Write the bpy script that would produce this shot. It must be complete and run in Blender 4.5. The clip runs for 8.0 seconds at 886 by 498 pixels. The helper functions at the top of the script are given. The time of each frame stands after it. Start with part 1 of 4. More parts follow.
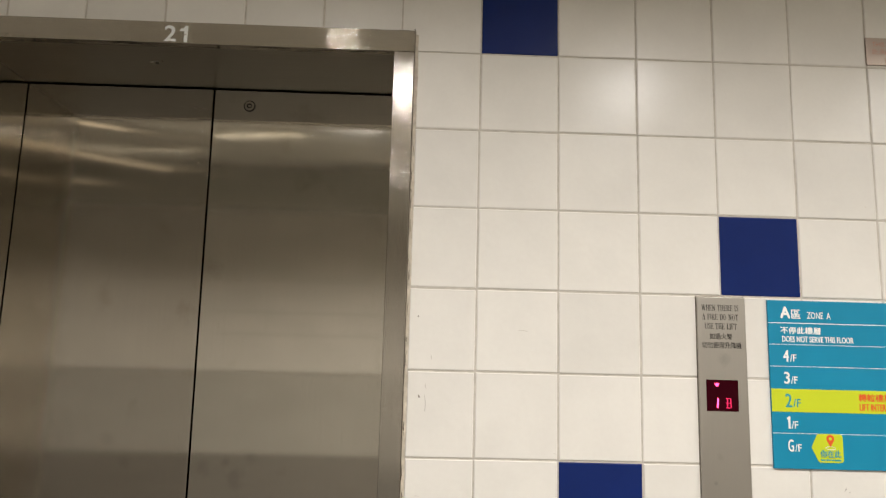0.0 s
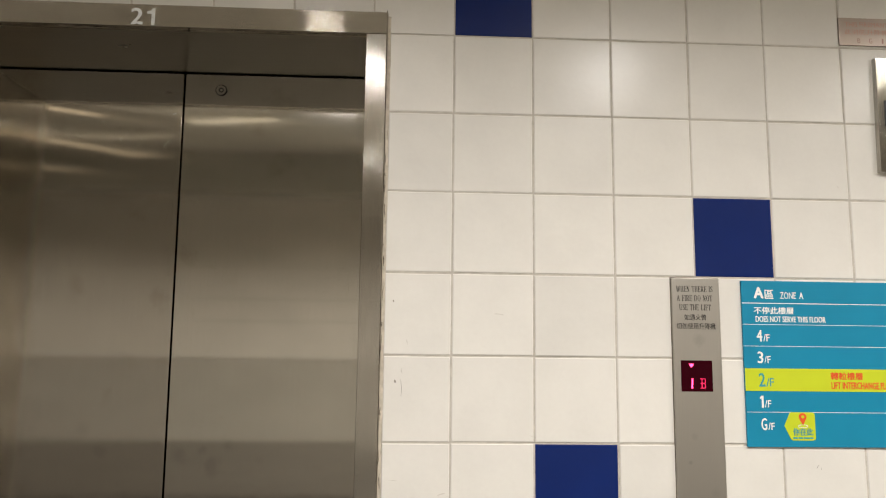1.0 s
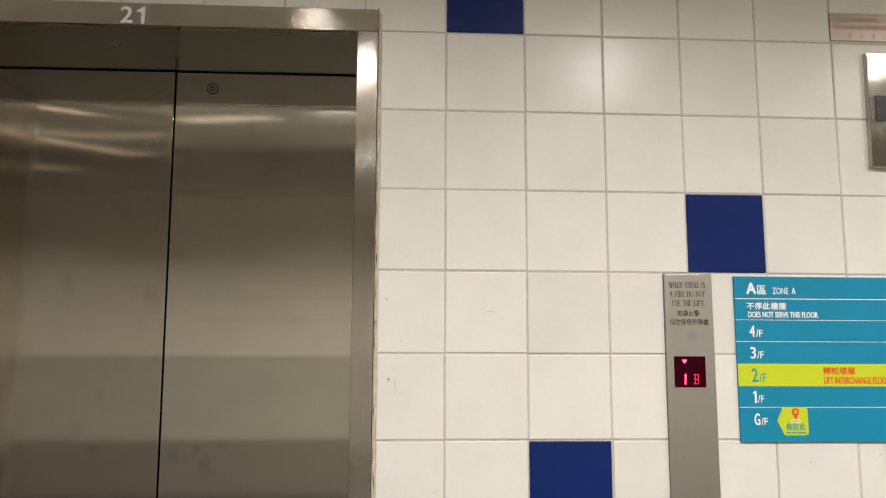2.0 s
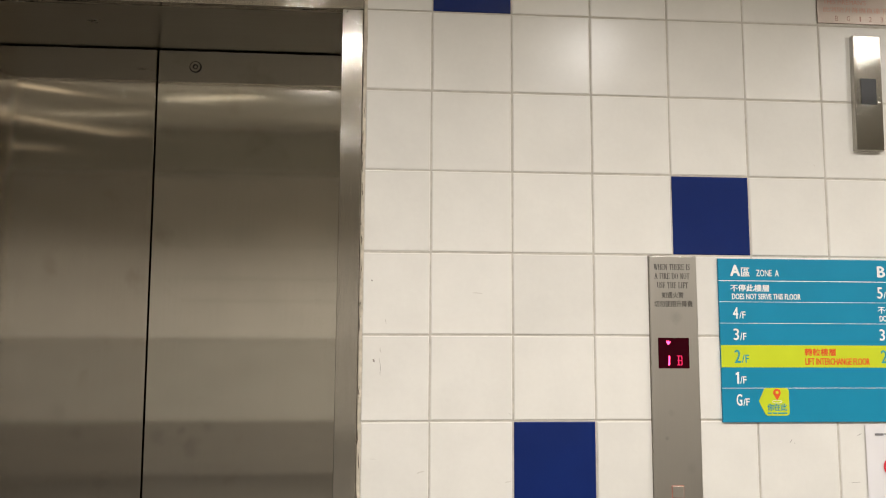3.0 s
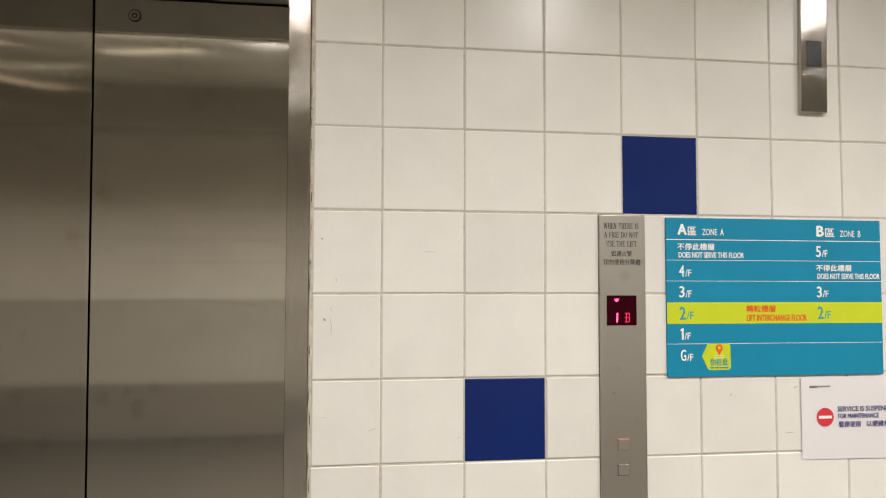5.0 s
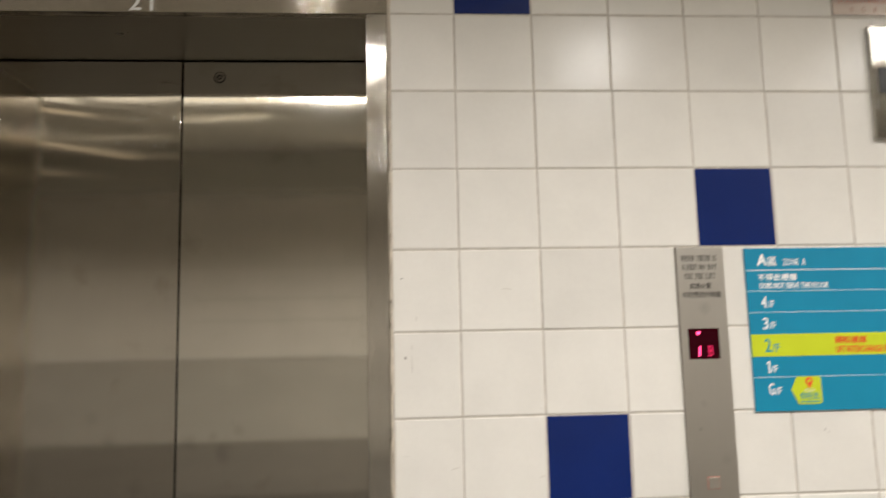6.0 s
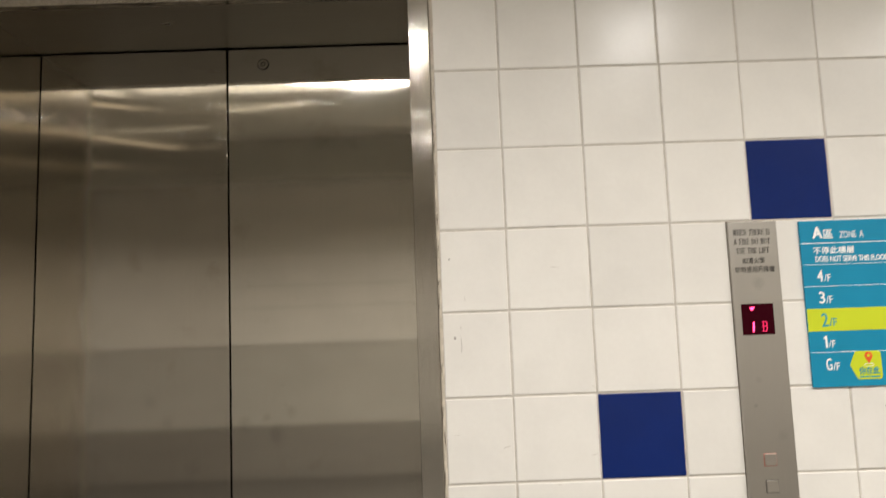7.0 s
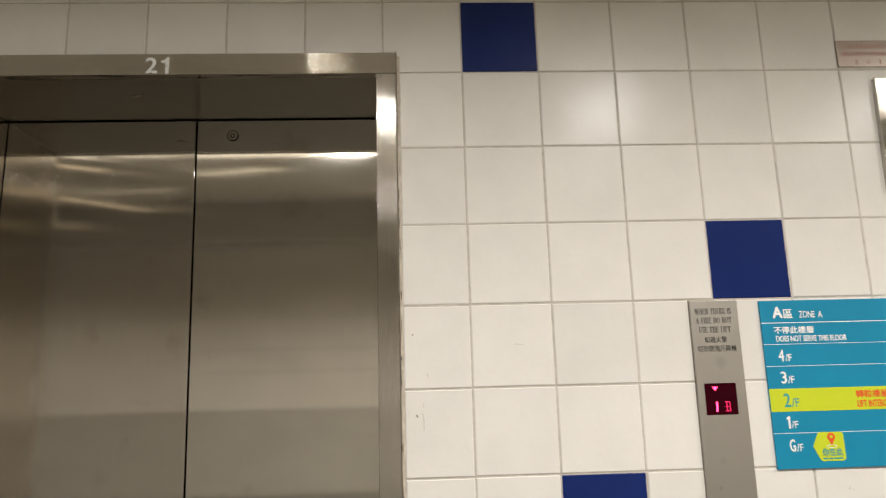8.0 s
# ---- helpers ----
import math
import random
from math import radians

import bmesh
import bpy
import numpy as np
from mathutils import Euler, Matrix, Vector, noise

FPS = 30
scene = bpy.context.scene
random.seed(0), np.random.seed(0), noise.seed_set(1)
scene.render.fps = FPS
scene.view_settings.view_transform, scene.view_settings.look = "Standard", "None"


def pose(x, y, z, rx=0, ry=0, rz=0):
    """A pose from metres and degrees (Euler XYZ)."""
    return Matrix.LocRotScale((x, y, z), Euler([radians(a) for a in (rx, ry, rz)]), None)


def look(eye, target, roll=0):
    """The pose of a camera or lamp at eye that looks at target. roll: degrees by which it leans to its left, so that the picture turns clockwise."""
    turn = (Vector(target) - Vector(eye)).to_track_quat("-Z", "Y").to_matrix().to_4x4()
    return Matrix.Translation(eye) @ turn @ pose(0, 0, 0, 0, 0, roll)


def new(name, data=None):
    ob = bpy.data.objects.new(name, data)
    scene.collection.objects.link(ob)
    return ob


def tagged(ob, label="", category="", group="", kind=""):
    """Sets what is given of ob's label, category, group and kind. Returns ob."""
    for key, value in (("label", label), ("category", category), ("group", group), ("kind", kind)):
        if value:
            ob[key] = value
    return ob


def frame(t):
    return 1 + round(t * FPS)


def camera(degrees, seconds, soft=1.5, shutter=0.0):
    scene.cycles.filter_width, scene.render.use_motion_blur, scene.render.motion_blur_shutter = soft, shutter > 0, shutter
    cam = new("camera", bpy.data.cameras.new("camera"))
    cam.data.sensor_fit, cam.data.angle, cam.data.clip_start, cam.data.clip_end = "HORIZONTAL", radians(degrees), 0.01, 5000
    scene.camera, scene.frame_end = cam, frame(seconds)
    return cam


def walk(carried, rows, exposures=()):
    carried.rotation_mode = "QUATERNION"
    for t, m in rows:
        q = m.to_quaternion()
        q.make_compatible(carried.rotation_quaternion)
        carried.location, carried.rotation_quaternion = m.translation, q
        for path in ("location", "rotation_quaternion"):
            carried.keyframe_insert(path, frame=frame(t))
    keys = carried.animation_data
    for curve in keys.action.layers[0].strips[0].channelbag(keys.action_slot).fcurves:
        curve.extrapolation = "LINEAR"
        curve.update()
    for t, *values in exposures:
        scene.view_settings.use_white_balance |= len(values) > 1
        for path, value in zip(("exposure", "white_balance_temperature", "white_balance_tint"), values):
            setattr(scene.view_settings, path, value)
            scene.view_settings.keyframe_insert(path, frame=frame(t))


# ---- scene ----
cam = camera(64.0, 8.0, soft=1.1, shutter=0.38)
PATH = [
    (0, (-0.1220, -1.7100, 1.3302), (-0.0755, 0.2658, 1.6369), 1.50),
    (0.2, (-0.1165, -1.7081, 1.3306), (-0.0492, 0.2696, 1.6211), 0.63),
    (0.3, (-0.1137, -1.7072, 1.3308), (-0.0396, 0.2710, 1.6159), 0.46),
    (0.5, (-0.1081, -1.7053, 1.3312), (-0.0473, 0.2750, 1.6048), 0.58),
    (1, (-0.0978, -1.7019, 1.3312), (-0.0074, 0.2785, 1.5955), 0.70),
    (1.5, (-0.0969, -1.7005, 1.3332), (-0.0023, 0.2793, 1.6007), 0.54),
    (2, (-0.0915, -1.7005, 1.3339), (0.0119, 0.2805, 1.5892), 0.27),
    (2.2, (-0.0909, -1.6995, 1.3348), (0.0467, 0.2820, 1.5681), 0.29),
    (3.3, (-0.0860, -1.6945, 1.3320), (0.0541, 0.2903, 1.5337), 0.31),
    (3.5, (-0.0851, -1.6936, 1.3315), (0.0512, 0.2920, 1.5290), -0.10),
    (4, (-0.0730, -1.6860, 1.3323), (0.0309, 0.3020, 1.5251), -0.82),
    (4.3, (-0.0699, -1.6865, 1.3314), (0.0339, 0.3027, 1.5106), -0.10),
    (4.5, (-0.0678, -1.6869, 1.3309), (0.1313, 0.2991, 1.4571), 0.11),
    (4.6, (-0.0693, -1.6853, 1.3307), (0.1626, 0.2979, 1.4446), 0.02),
    (4.7, (-0.0707, -1.6838, 1.3306), (0.2043, 0.2949, 1.4253), 0.04),
    (5.8, (-0.1291, -1.6853, 1.2881), (0.0569, 0.2918, 1.5260), -0.35),
    (5.9, (-0.1348, -1.6929, 1.2815), (0.0257, 0.2807, 1.5624), -0.79),
    (6, (-0.1406, -1.7005, 1.2748), (-0.0188, 0.2782, 1.5388), -1.16),
    (6.2, (-0.1512, -1.7008, 1.2668), (-0.1448, 0.2915, 1.4417), -1.18),
    (6.3, (-0.1564, -1.7010, 1.2627), (-0.1729, 0.2940, 1.4036), -1.03),
    (6.5, (-0.1670, -1.7013, 1.2547), (-0.1985, 0.2956, 1.3611), -1.00),
    (6.8, (-0.1664, -1.7001, 1.2608), (-0.1838, 0.2944, 1.4073), -1.50),
    (7, (-0.1660, -1.6993, 1.2650), (-0.1483, 0.2881, 1.4886), -2.02),
    (7.2, (-0.1585, -1.6973, 1.2697), (-0.0937, 0.2839, 1.5358), -1.80),
    (7.3, (-0.1548, -1.6962, 1.2720), (-0.0797, 0.2833, 1.5476), -1.74),
    (7.5, (-0.1473, -1.6942, 1.2767), (-0.0561, 0.2686, 1.6496), -2.28),
    (7.6, (-0.1454, -1.6954, 1.2807), (-0.0757, 0.2596, 1.6965), -1.81),
    (7.7, (-0.1435, -1.6967, 1.2847), (-0.0882, 0.2537, 1.7238), -1.38),
    (7.8, (-0.1416, -1.6979, 1.2887), (-0.0824, 0.2562, 1.7105), -1.33),
    (8, (-0.1378, -1.7004, 1.2967), (-0.0469, 0.2583, 1.6906), -1.58),
]
walk(cam, [(t, look(eye, target, roll)) for t, eye, target, roll in PATH],
     [(0, 0.03), (2.2, 0.0), (3.5, 0.0), (4.5, -0.06), (4.7, -0.09), (5.8, -0.09), (6.5, -0.02), (8, 0.0)])

# ---- world and light ----
world = bpy.data.worlds.new("world")
world.use_nodes = True
world.node_tree.nodes["Background"].inputs["Color"].default_value = (0.9, 0.85, 0.75, 1)
world.node_tree.nodes["Background"].inputs["Strength"].default_value = 0.02
scene.world = world

CEIL = 2.80
LAMP_COLOUR = (1.0, 0.958, 0.916)


def ceiling_light(name, x, y, sx, sy, watts, spread=152.5):
    data = bpy.data.lights.new(name, "AREA")
    data.shape, data.size, data.size_y = "RECTANGLE", sx, sy
    data.energy, data.color, data.spread = watts, LAMP_COLOUR, radians(spread)
    ob = new(name, data)
    ob.location = (x, y, CEIL - 0.022)
    return ob


DOWNLIGHTS = [(-0.56 + 1.48 * k, -1.875, 0.18, 0.18, 43) for k in (-2, 0, 1, 2, 3, 4)]
for lx, ly, lw, ll, watts in DOWNLIGHTS:
    ceiling_light("downlight_lamp", lx, ly, lw, ll, watts)


# ---- materials ----
def material(name):
    m = bpy.data.materials.new(name)
    m.use_nodes = True
    t = m.node_tree
    return m, t.nodes, t.links, t.nodes["Principled BSDF"]


def ramp(nodes, stops):
    r = nodes.new("ShaderNodeValToRGB")
    e = r.color_ramp.elements
    while len(e) < len(stops):
        e.new(0.5)
    for i, (p, c) in enumerate(stops):
        e[i].position = p
        e[i].color = c if len(c) == 4 else (*c, 1)
    return r


def noise_node(nodes, links, scale, detail=4, rough=0.55, stretch=None, coord="Object"):
    tc = nodes.new("ShaderNodeTexCoord")
    n = nodes.new("ShaderNodeTexNoise")
    n.inputs["Scale"].default_value = scale
    n.inputs["Detail"].default_value = detail
    n.inputs["Roughness"].default_value = rough
    if stretch:
        mp = nodes.new("ShaderNodeMapping")
        mp.inputs["Scale"].default_value = stretch
        links.new(tc.outputs[coord], mp.inputs["Vector"])
        links.new(mp.outputs["Vector"], n.inputs["Vector"])
    else:
        links.new(tc.outputs[coord], n.inputs["Vector"])
    return n


def simple(name, colour, rough=0.5, metal=0.0, vary=0.06, scale=30.0, bump=0.0, emit=None, strength=0.0, gloss=0.5):
    m, nodes, links, b = material(name)
    b.inputs["Specular IOR Level"].default_value = gloss
    n = noise_node(nodes, links, scale)
    lo = tuple(max(0, c * (1 - vary)) for c in colour)
    hi = tuple(min(1, c * (1 + vary)) for c in colour)
    r = ramp(nodes, [(0.3, lo), (0.7, hi)])
    links.new(n.outputs["Fac"], r.inputs["Fac"])
    links.new(r.outputs["Color"], b.inputs["Base Color"])
    b.inputs["Roughness"].default_value = rough
    b.inputs["Metallic"].default_value = metal
    if bump:
        bn = nodes.new("ShaderNodeBump")
        bn.inputs["Strength"].default_value = bump
        bn.inputs["Distance"].default_value = 0.002
        links.new(n.outputs["Fac"], bn.inputs["Height"])
        links.new(bn.outputs["Normal"], b.inputs["Normal"])
    if emit:
        b.inputs["Emission Color"].default_value = (*emit, 1)
        b.inputs["Emission Strength"].default_value = strength
    return m


def tile_material(name, colour, rough, dirt, gloss=0.5):
    m, nodes, links, b = material(name)
    b.inputs["Specular IOR Level"].default_value = gloss
    info = nodes.new("ShaderNodeObjectInfo")
    # each tile a little lighter or darker
    tone = nodes.new("ShaderNodeMapRange")
    tone.inputs["To Min"].default_value, tone.inputs["To Max"].default_value = 0.955, 1.03
    links.new(info.outputs["Random"], tone.inputs["Value"])
    geo = nodes.new("ShaderNodeNewGeometry")
    n1 = nodes.new("ShaderNodeTexNoise")
    n1.inputs["Scale"].default_value, n1.inputs["Detail"].default_value = 7.0, 5
    n2 = nodes.new("ShaderNodeTexNoise")
    n2.inputs["Scale"].default_value, n2.inputs["Detail"].default_value = 90.0, 3
    for n in (n1, n2):
        links.new(geo.outputs["Position"], n.inputs["Vector"])
    r1 = ramp(nodes, [(0.35, tuple(c * (1 - dirt) for c in colour)), (0.65, colour)])
    links.new(n1.outputs["Fac"], r1.inputs["Fac"])
    r2 = ramp(nodes, [(0.3, (0.985, 0.983, 0.98)), (0.7, (1, 1, 1))])
    links.new(n2.outputs["Fac"], r2.inputs["Fac"])
    mix = nodes.new("ShaderNodeMix")
    mix.data_type, mix.blend_type = "RGBA", "MULTIPLY"
    mix.inputs["Factor"].default_value = 1
    links.new(r1.outputs["Color"], mix.inputs["A"])
    links.new(r2.outputs["Color"], mix.inputs["B"])
    sc = nodes.new("ShaderNodeVectorMath")
    sc.operation = "SCALE"
    links.new(mix.outputs["Result"], sc.inputs[0])
    links.new(tone.outputs["Result"], sc.inputs["Scale"])
    links.new(sc.outputs["Vector"], b.inputs["Base Color"])
    # wavering glaze
    rr = nodes.new("ShaderNodeMapRange")
    rr.inputs["To Min"].default_value, rr.inputs["To Max"].default_value = rough - 0.02, rough + 0.05
    links.new(n1.outputs["Fac"], rr.inputs["Value"])
    links.new(rr.outputs["Result"], b.inputs["Roughness"])
    wave = nodes.new("ShaderNodeTexNoise")
    wave.inputs["Scale"].default_value = 14.0
    links.new(geo.outputs["Position"], wave.inputs["Vector"])
    bn = nodes.new("ShaderNodeBump")
    bn.inputs["Strength"].default_value, bn.inputs["Distance"].default_value = 0.22, 0.004
    links.new(wave.outputs["Fac"], bn.inputs["Height"])
    links.new(bn.outputs["Normal"], b.inputs["Normal"])
    return m


def steel_material(name, tint, rough, grain, stains=False, smudges=(), scatter=0.0, even=0.0):
    """Brushed stainless steel; grain stretches the hairlines along x or z.

    scatter: how far the steepest grooves throw the light; even: how far the common ones do."""
    m, nodes, links, b = material(name)
    b.inputs["Metallic"].default_value = 1.0
    stretch = {"x": (3, 200, 900), "z": (900, 200, 3)}[grain]
    hair = noise_node(nodes, links, 1.0, 3, 0.6, stretch)
    blotch = noise_node(nodes, links, 5.0, 5, 0.6)
    r = ramp(nodes, [(0.3, tuple(c * 0.95 for c in tint)), (0.7, tint)])
    links.new(hair.outputs["Fac"], r.inputs["Fac"])
    colour = r.outputs["Color"]
    rr = nodes.new("ShaderNodeMapRange")
    rr.inputs["To Min"].default_value, rr.inputs["To Max"].default_value = rough * 0.85, rough * 1.2
    links.new(blotch.outputs["Fac"], rr.inputs["Value"])
    roughness = rr.outputs["Result"]
    if stains:
        spots = noise_node(nodes, links, 16.0, 4, 0.5)
        low = nodes.new("ShaderNodeTexNoise")
        low.inputs["Scale"].default_value = 3.2
        tc = nodes.new("ShaderNodeTexCoord")
        links.new(tc.outputs["Object"], low.inputs["Vector"])
        mul = nodes.new("ShaderNodeMath")
        mul.operation = "MULTIPLY"
        links.new(spots.outputs["Fac"], mul.inputs[0])
        links.new(low.outputs["Fac"], mul.inputs[1])
        sr = ramp(nodes, [(0.33, (1, 1, 1)), (0.47, (0.86, 0.84, 0.80))])
        links.new(mul.outputs["Value"], sr.inputs["Fac"])
        mx = nodes.new("ShaderNodeMix")
        mx.data_type, mx.blend_type = "RGBA", "MULTIPLY"
        mx.inputs["Factor"].default_value = 1
        links.new(colour, mx.inputs["A"])
        links.new(sr.outputs["Color"], mx.inputs["B"])
        colour = mx.outputs["Result"]
    if smudges:
        # greasy finger marks at their own places
        geo = nodes.new("ShaderNodeNewGeometry")
        wob = nodes.new("ShaderNodeTexNoise")
        wob.inputs["Scale"].default_value, wob.inputs["Detail"].default_value = 34.0, 4
        links.new(geo.outputs["Position"], wob.inputs["Vector"])
        total = None
        for px, py, pz, radius, depth in smudges:
            dist = nodes.new("ShaderNodeVectorMath")
            dist.operation = "DISTANCE"
            links.new(geo.outputs["Position"], dist.inputs[0])
            dist.inputs[1].default_value = (px, py, pz)
            add = nodes.new("ShaderNodeMath")
            add.operation = "MULTIPLY_ADD"
            links.new(wob.outputs["Fac"], add.inputs[0])
            add.inputs[1].default_value = radius * 1.6
            links.new(dist.outputs["Value"], add.inputs[2])
            mr = nodes.new("ShaderNodeMapRange")
            mr.interpolation_type = "SMOOTHSTEP"
            mr.inputs["From Min"].default_value, mr.inputs["From Max"].default_value = radius * 1.0, radius * 1.9
            mr.inputs["To Min"].default_value, mr.inputs["To Max"].default_value = depth, 0.0
            links.new(add.outputs["Value"], mr.inputs["Value"])
            if total is None:
                total = mr.outputs["Result"]
            else:
                mxm = nodes.new("ShaderNodeMath")
                mxm.operation = "MAXIMUM"
                links.new(total, mxm.inputs[0])
                links.new(mr.outputs["Result"], mxm.inputs[1])
                total = mxm.outputs["Value"]
        keep = nodes.new("ShaderNodeMath")
        keep.operation = "SUBTRACT"
        keep.inputs[0].default_value = 1.0
        links.new(total, keep.inputs[1])
        sc = nodes.new("ShaderNodeVectorMath")
        sc.operation = "SCALE"
        links.new(colour, sc.inputs[0])
        links.new(keep.outputs["Value"], sc.inputs["Scale"])
        colour = sc.outputs["Vector"]
    links.new(colour, b.inputs["Base Color"])
    links.new(roughness, b.inputs["Roughness"])
    bn = nodes.new("ShaderNodeBump")
    bn.inputs["Strength"].default_value, bn.inputs["Distance"].default_value = 0.04, 0.0005
    links.new(hair.outputs["Fac"], bn.inputs["Height"])
    normal = bn.outputs["Normal"]
    if scatter or even:
        # fine brushed grooves lean the surface to and fro across the grain
        groove = noise_node(nodes, links, 1.0, 2, 0.5, {"x": (5, 300, 30000), "z": (30000, 300, 5)}[grain])
        lean = nodes.new("ShaderNodeMapRange")
        lean.inputs["From Min"].default_value, lean.inputs["From Max"].default_value = 0.0, 1.0
        lean.inputs["To Min"].default_value, lean.inputs["To Max"].default_value = -1.0, 1.0
        links.new(groove.outputs["Fac"], lean.inputs["Value"])
        square = nodes.new("ShaderNodeMath")
        square.operation = "MULTIPLY"
        links.new(lean.outputs["Result"], square.inputs[0])
        links.new(lean.outputs["Result"], square.inputs[1])
        slope = nodes.new("ShaderNodeMath")
        slope.operation = "MULTIPLY_ADD"
        links.new(square.outputs["Value"], slope.inputs[0])
        slope.inputs[1].default_value, slope.inputs[2].default_value = scatter, even
        steep = nodes.new("ShaderNodeMath")
        steep.operation = "MULTIPLY"
        links.new(slope.outputs["Value"], steep.inputs[0])
        links.new(lean.outputs["Result"], steep.inputs[1])
        side = nodes.new("ShaderNodeCombineXYZ")
        for axis in ("X", "Y") if grain == "z" else ("Z",):
            links.new(steep.outputs["Value"], side.inputs[axis])
        tip = nodes.new("ShaderNodeVectorMath")
        links.new(normal, tip.inputs[0])
        links.new(side.outputs["Vector"], tip.inputs[1])
        unit = nodes.new("ShaderNodeVectorMath")
        unit.operation = "NORMALIZE"
        links.new(tip.outputs["Vector"], unit.inputs[0])
        normal = unit.outputs["Vector"]
    links.new(normal, b.inputs["Normal"])
    return m


M_TILE = tile_material("white_glaze", (0.80, 0.772, 0.715), 0.225, 0.05, 0.22)
M_BLUE = tile_material("blue_glaze", (0.003, 0.018, 0.130), 0.24, 0.12, 0.3)
M_GROUT = simple("grout", (0.56, 0.515, 0.45), 0.9, vary=0.15, scale=40, bump=0.3)
SMUDGES = [(-0.713, 0.293, 1.025, 0.030, 0.13), (-0.648, 0.293, 1.040, 0.016, 0.12), (-0.621, 0.293, 0.992, 0.032, 0.13), (-0.582, 0.293, 1.052, 0.022, 0.11),
                                  (-0.596, 0.293, 1.071, 0.007, 0.09), (-0.605, 0.293, 1.126, 0.006, 0.08), (-0.971, 0.293, 1.091, 0.030, 0.08), (-0.919, 0.293, 1.036, 0.024, 0.09), (-0.847, 0.293, 0.910, 0.030, 0.08)]
M_STEEL = steel_material("door_steel", (0.585, 0.555, 0.492), 0.045, "z", stains=True, smudges=SMUDGES, scatter=3.0, even=0.06)
# left leaf: door steel darkened, its dimmer reflections put into the tint
M_STEEL_DIM = steel_material("dim_door_steel", (0.51, 0.475, 0.418), 0.045, "z", stains=True, smudges=SMUDGES, scatter=4.0, even=0.06)
# reveals get a darker copy of the steel, holding the recess's shade
M_REVEAL_SHADED = steel_material("shaded_reveal_steel", (0.45, 0.42, 0.368), 0.09, "z", scatter=0.9)
# soffit steel darkened: the shade under the lintel is put into its tint
M_SOFFIT_SHADED = steel_material("shaded_soffit_steel", (0.30, 0.279, 0.238), 0.28, "x")
M_FRAME = steel_material("frame_steel", (0.82, 0.78, 0.71), 0.10, "z", even=5.5)
M_HEADER = steel_material("header_steel", (0.66, 0.605, 0.515), 0.07, "x", even=7.0)
M_PLATE = steel_material("plate_steel", (0.52, 0.495, 0.45), 0.36, "z", smudges=[(0.599, -0.009, 1.349, 0.020, 0.12), (0.582, -0.009, 1.120, 0.010, 0.07), (0.570, -0.009, 1.06, 0.006, 0.15), (0.628, -0.009, 0.99, 0.018, 0.07)])
M_LANTERN = steel_material("lantern_steel", (0.48, 0.455, 0.41), 0.10, "z", even=3.0)
M_FIRE = steel_material("engraved_steel", (0.40, 0.335, 0.29), 0.36, "x")
M_BUTTON = steel_material("button_steel", (0.56, 0.53, 0.48), 0.36, "x")
M_CAULK = simple("caulk", (0.54, 0.48, 0.39), 0.8, vary=0.22, scale=60, bump=0.6)
M_DARK = simple("dark_gap", (0.012, 0.010, 0.008), 0.8)
M_ENGRAVE = simple("engraved_ink", (0.032, 0.028, 0.025), 0.6)
M_RIM = simple("edge_shade", (0.20, 0.17, 0.135), 0.8, vary=0.4, scale=90)
M_GAP = simple("shadow_gap", (0.10, 0.09, 0.08), 0.7)
M_CRACK = simple("crack", (0.06, 0.045, 0.03), 0.9, vary=0.4, scale=200)
M_TEAL = simple("teal_sheet", (0.006, 0.235, 0.39), 0.5, vary=0.04, scale=8, gloss=0.25)
M_LIME = simple("lime_film", (0.56, 0.64, 0.022), 0.5, vary=0.03, scale=8, gloss=0.25)
M_WHITE = simple("white_film", (0.85, 0.86, 0.84), 0.45, vary=0.02)
M_TEALINK = simple("teal_ink", (0.03, 0.30, 0.36), 0.45)
M_ORANGE = simple("orange_ink", (0.75, 0.10, 0.015), 0.45)
M_BLACKINK = simple("black_ink", (0.030, 0.027, 0.024), 0.5)
M_REDINK = simple("faded_red_ink", (0.42, 0.20, 0.16), 0.5)
M_BROWNINK = simple("faded_brown_ink", (0.20, 0.10, 0.085), 0.5)
M_GREYINK = simple("grey_ink", (0.20, 0.19, 0.20), 0.6)
M_PAPER = simple("paper", (0.74, 0.715, 0.715), 0.55, vary=0.02, scale=5)
M_SIGNRED = simple("sign_red", (0.66, 0.035, 0.05), 0.5)
M_NAVY = simple("navy_ink", (0.07, 0.07, 0.22), 0.5)
M_GLASSRED = simple("display_window", (0.010, 0.001, 0.002), 0.25, emit=(0.30, 0.0, 0.03), strength=0.075, gloss=0.04)
M_LED = simple("led", (0.5, 0.02, 0.08), 0.5, emit=(1.0, 0.045, 0.16), strength=5.5)
M_LEDDIM = simple("led_dim", (0.4, 0.02, 0.05), 0.5, emit=(1.0, 0.012, 0.12), strength=1.2)
M_RING = simple("button_glow", (0.5, 0.2, 0.15), 0.4, emit=(1.0, 0.20, 0.10), strength=0.06)
M_SMOKED = simple("smoked_window", (0.022, 0.021, 0.020), 0.30, gloss=0.2)
M_CEIL = simple("ceiling_paint", (0.68, 0.65, 0.58), 0.8, vary=0.05, scale=6)
M_FLOOR = simple("floor_stone", (0.145, 0.134, 0.117), 0.4, vary=0.2, scale=8)
M_PAINT = simple("dull_paint", (0.55, 0.52, 0.465), 0.7, vary=0.1, scale=4)
M_PALE_BAND = simple("pale_band_paint", (0.84, 0.80, 0.725), 0.5, vary=0.1, scale=4)
M_DIM_TOP = simple("dim_top_paint", (0.785, 0.745, 0.67), 0.6, vary=0.1, scale=4)
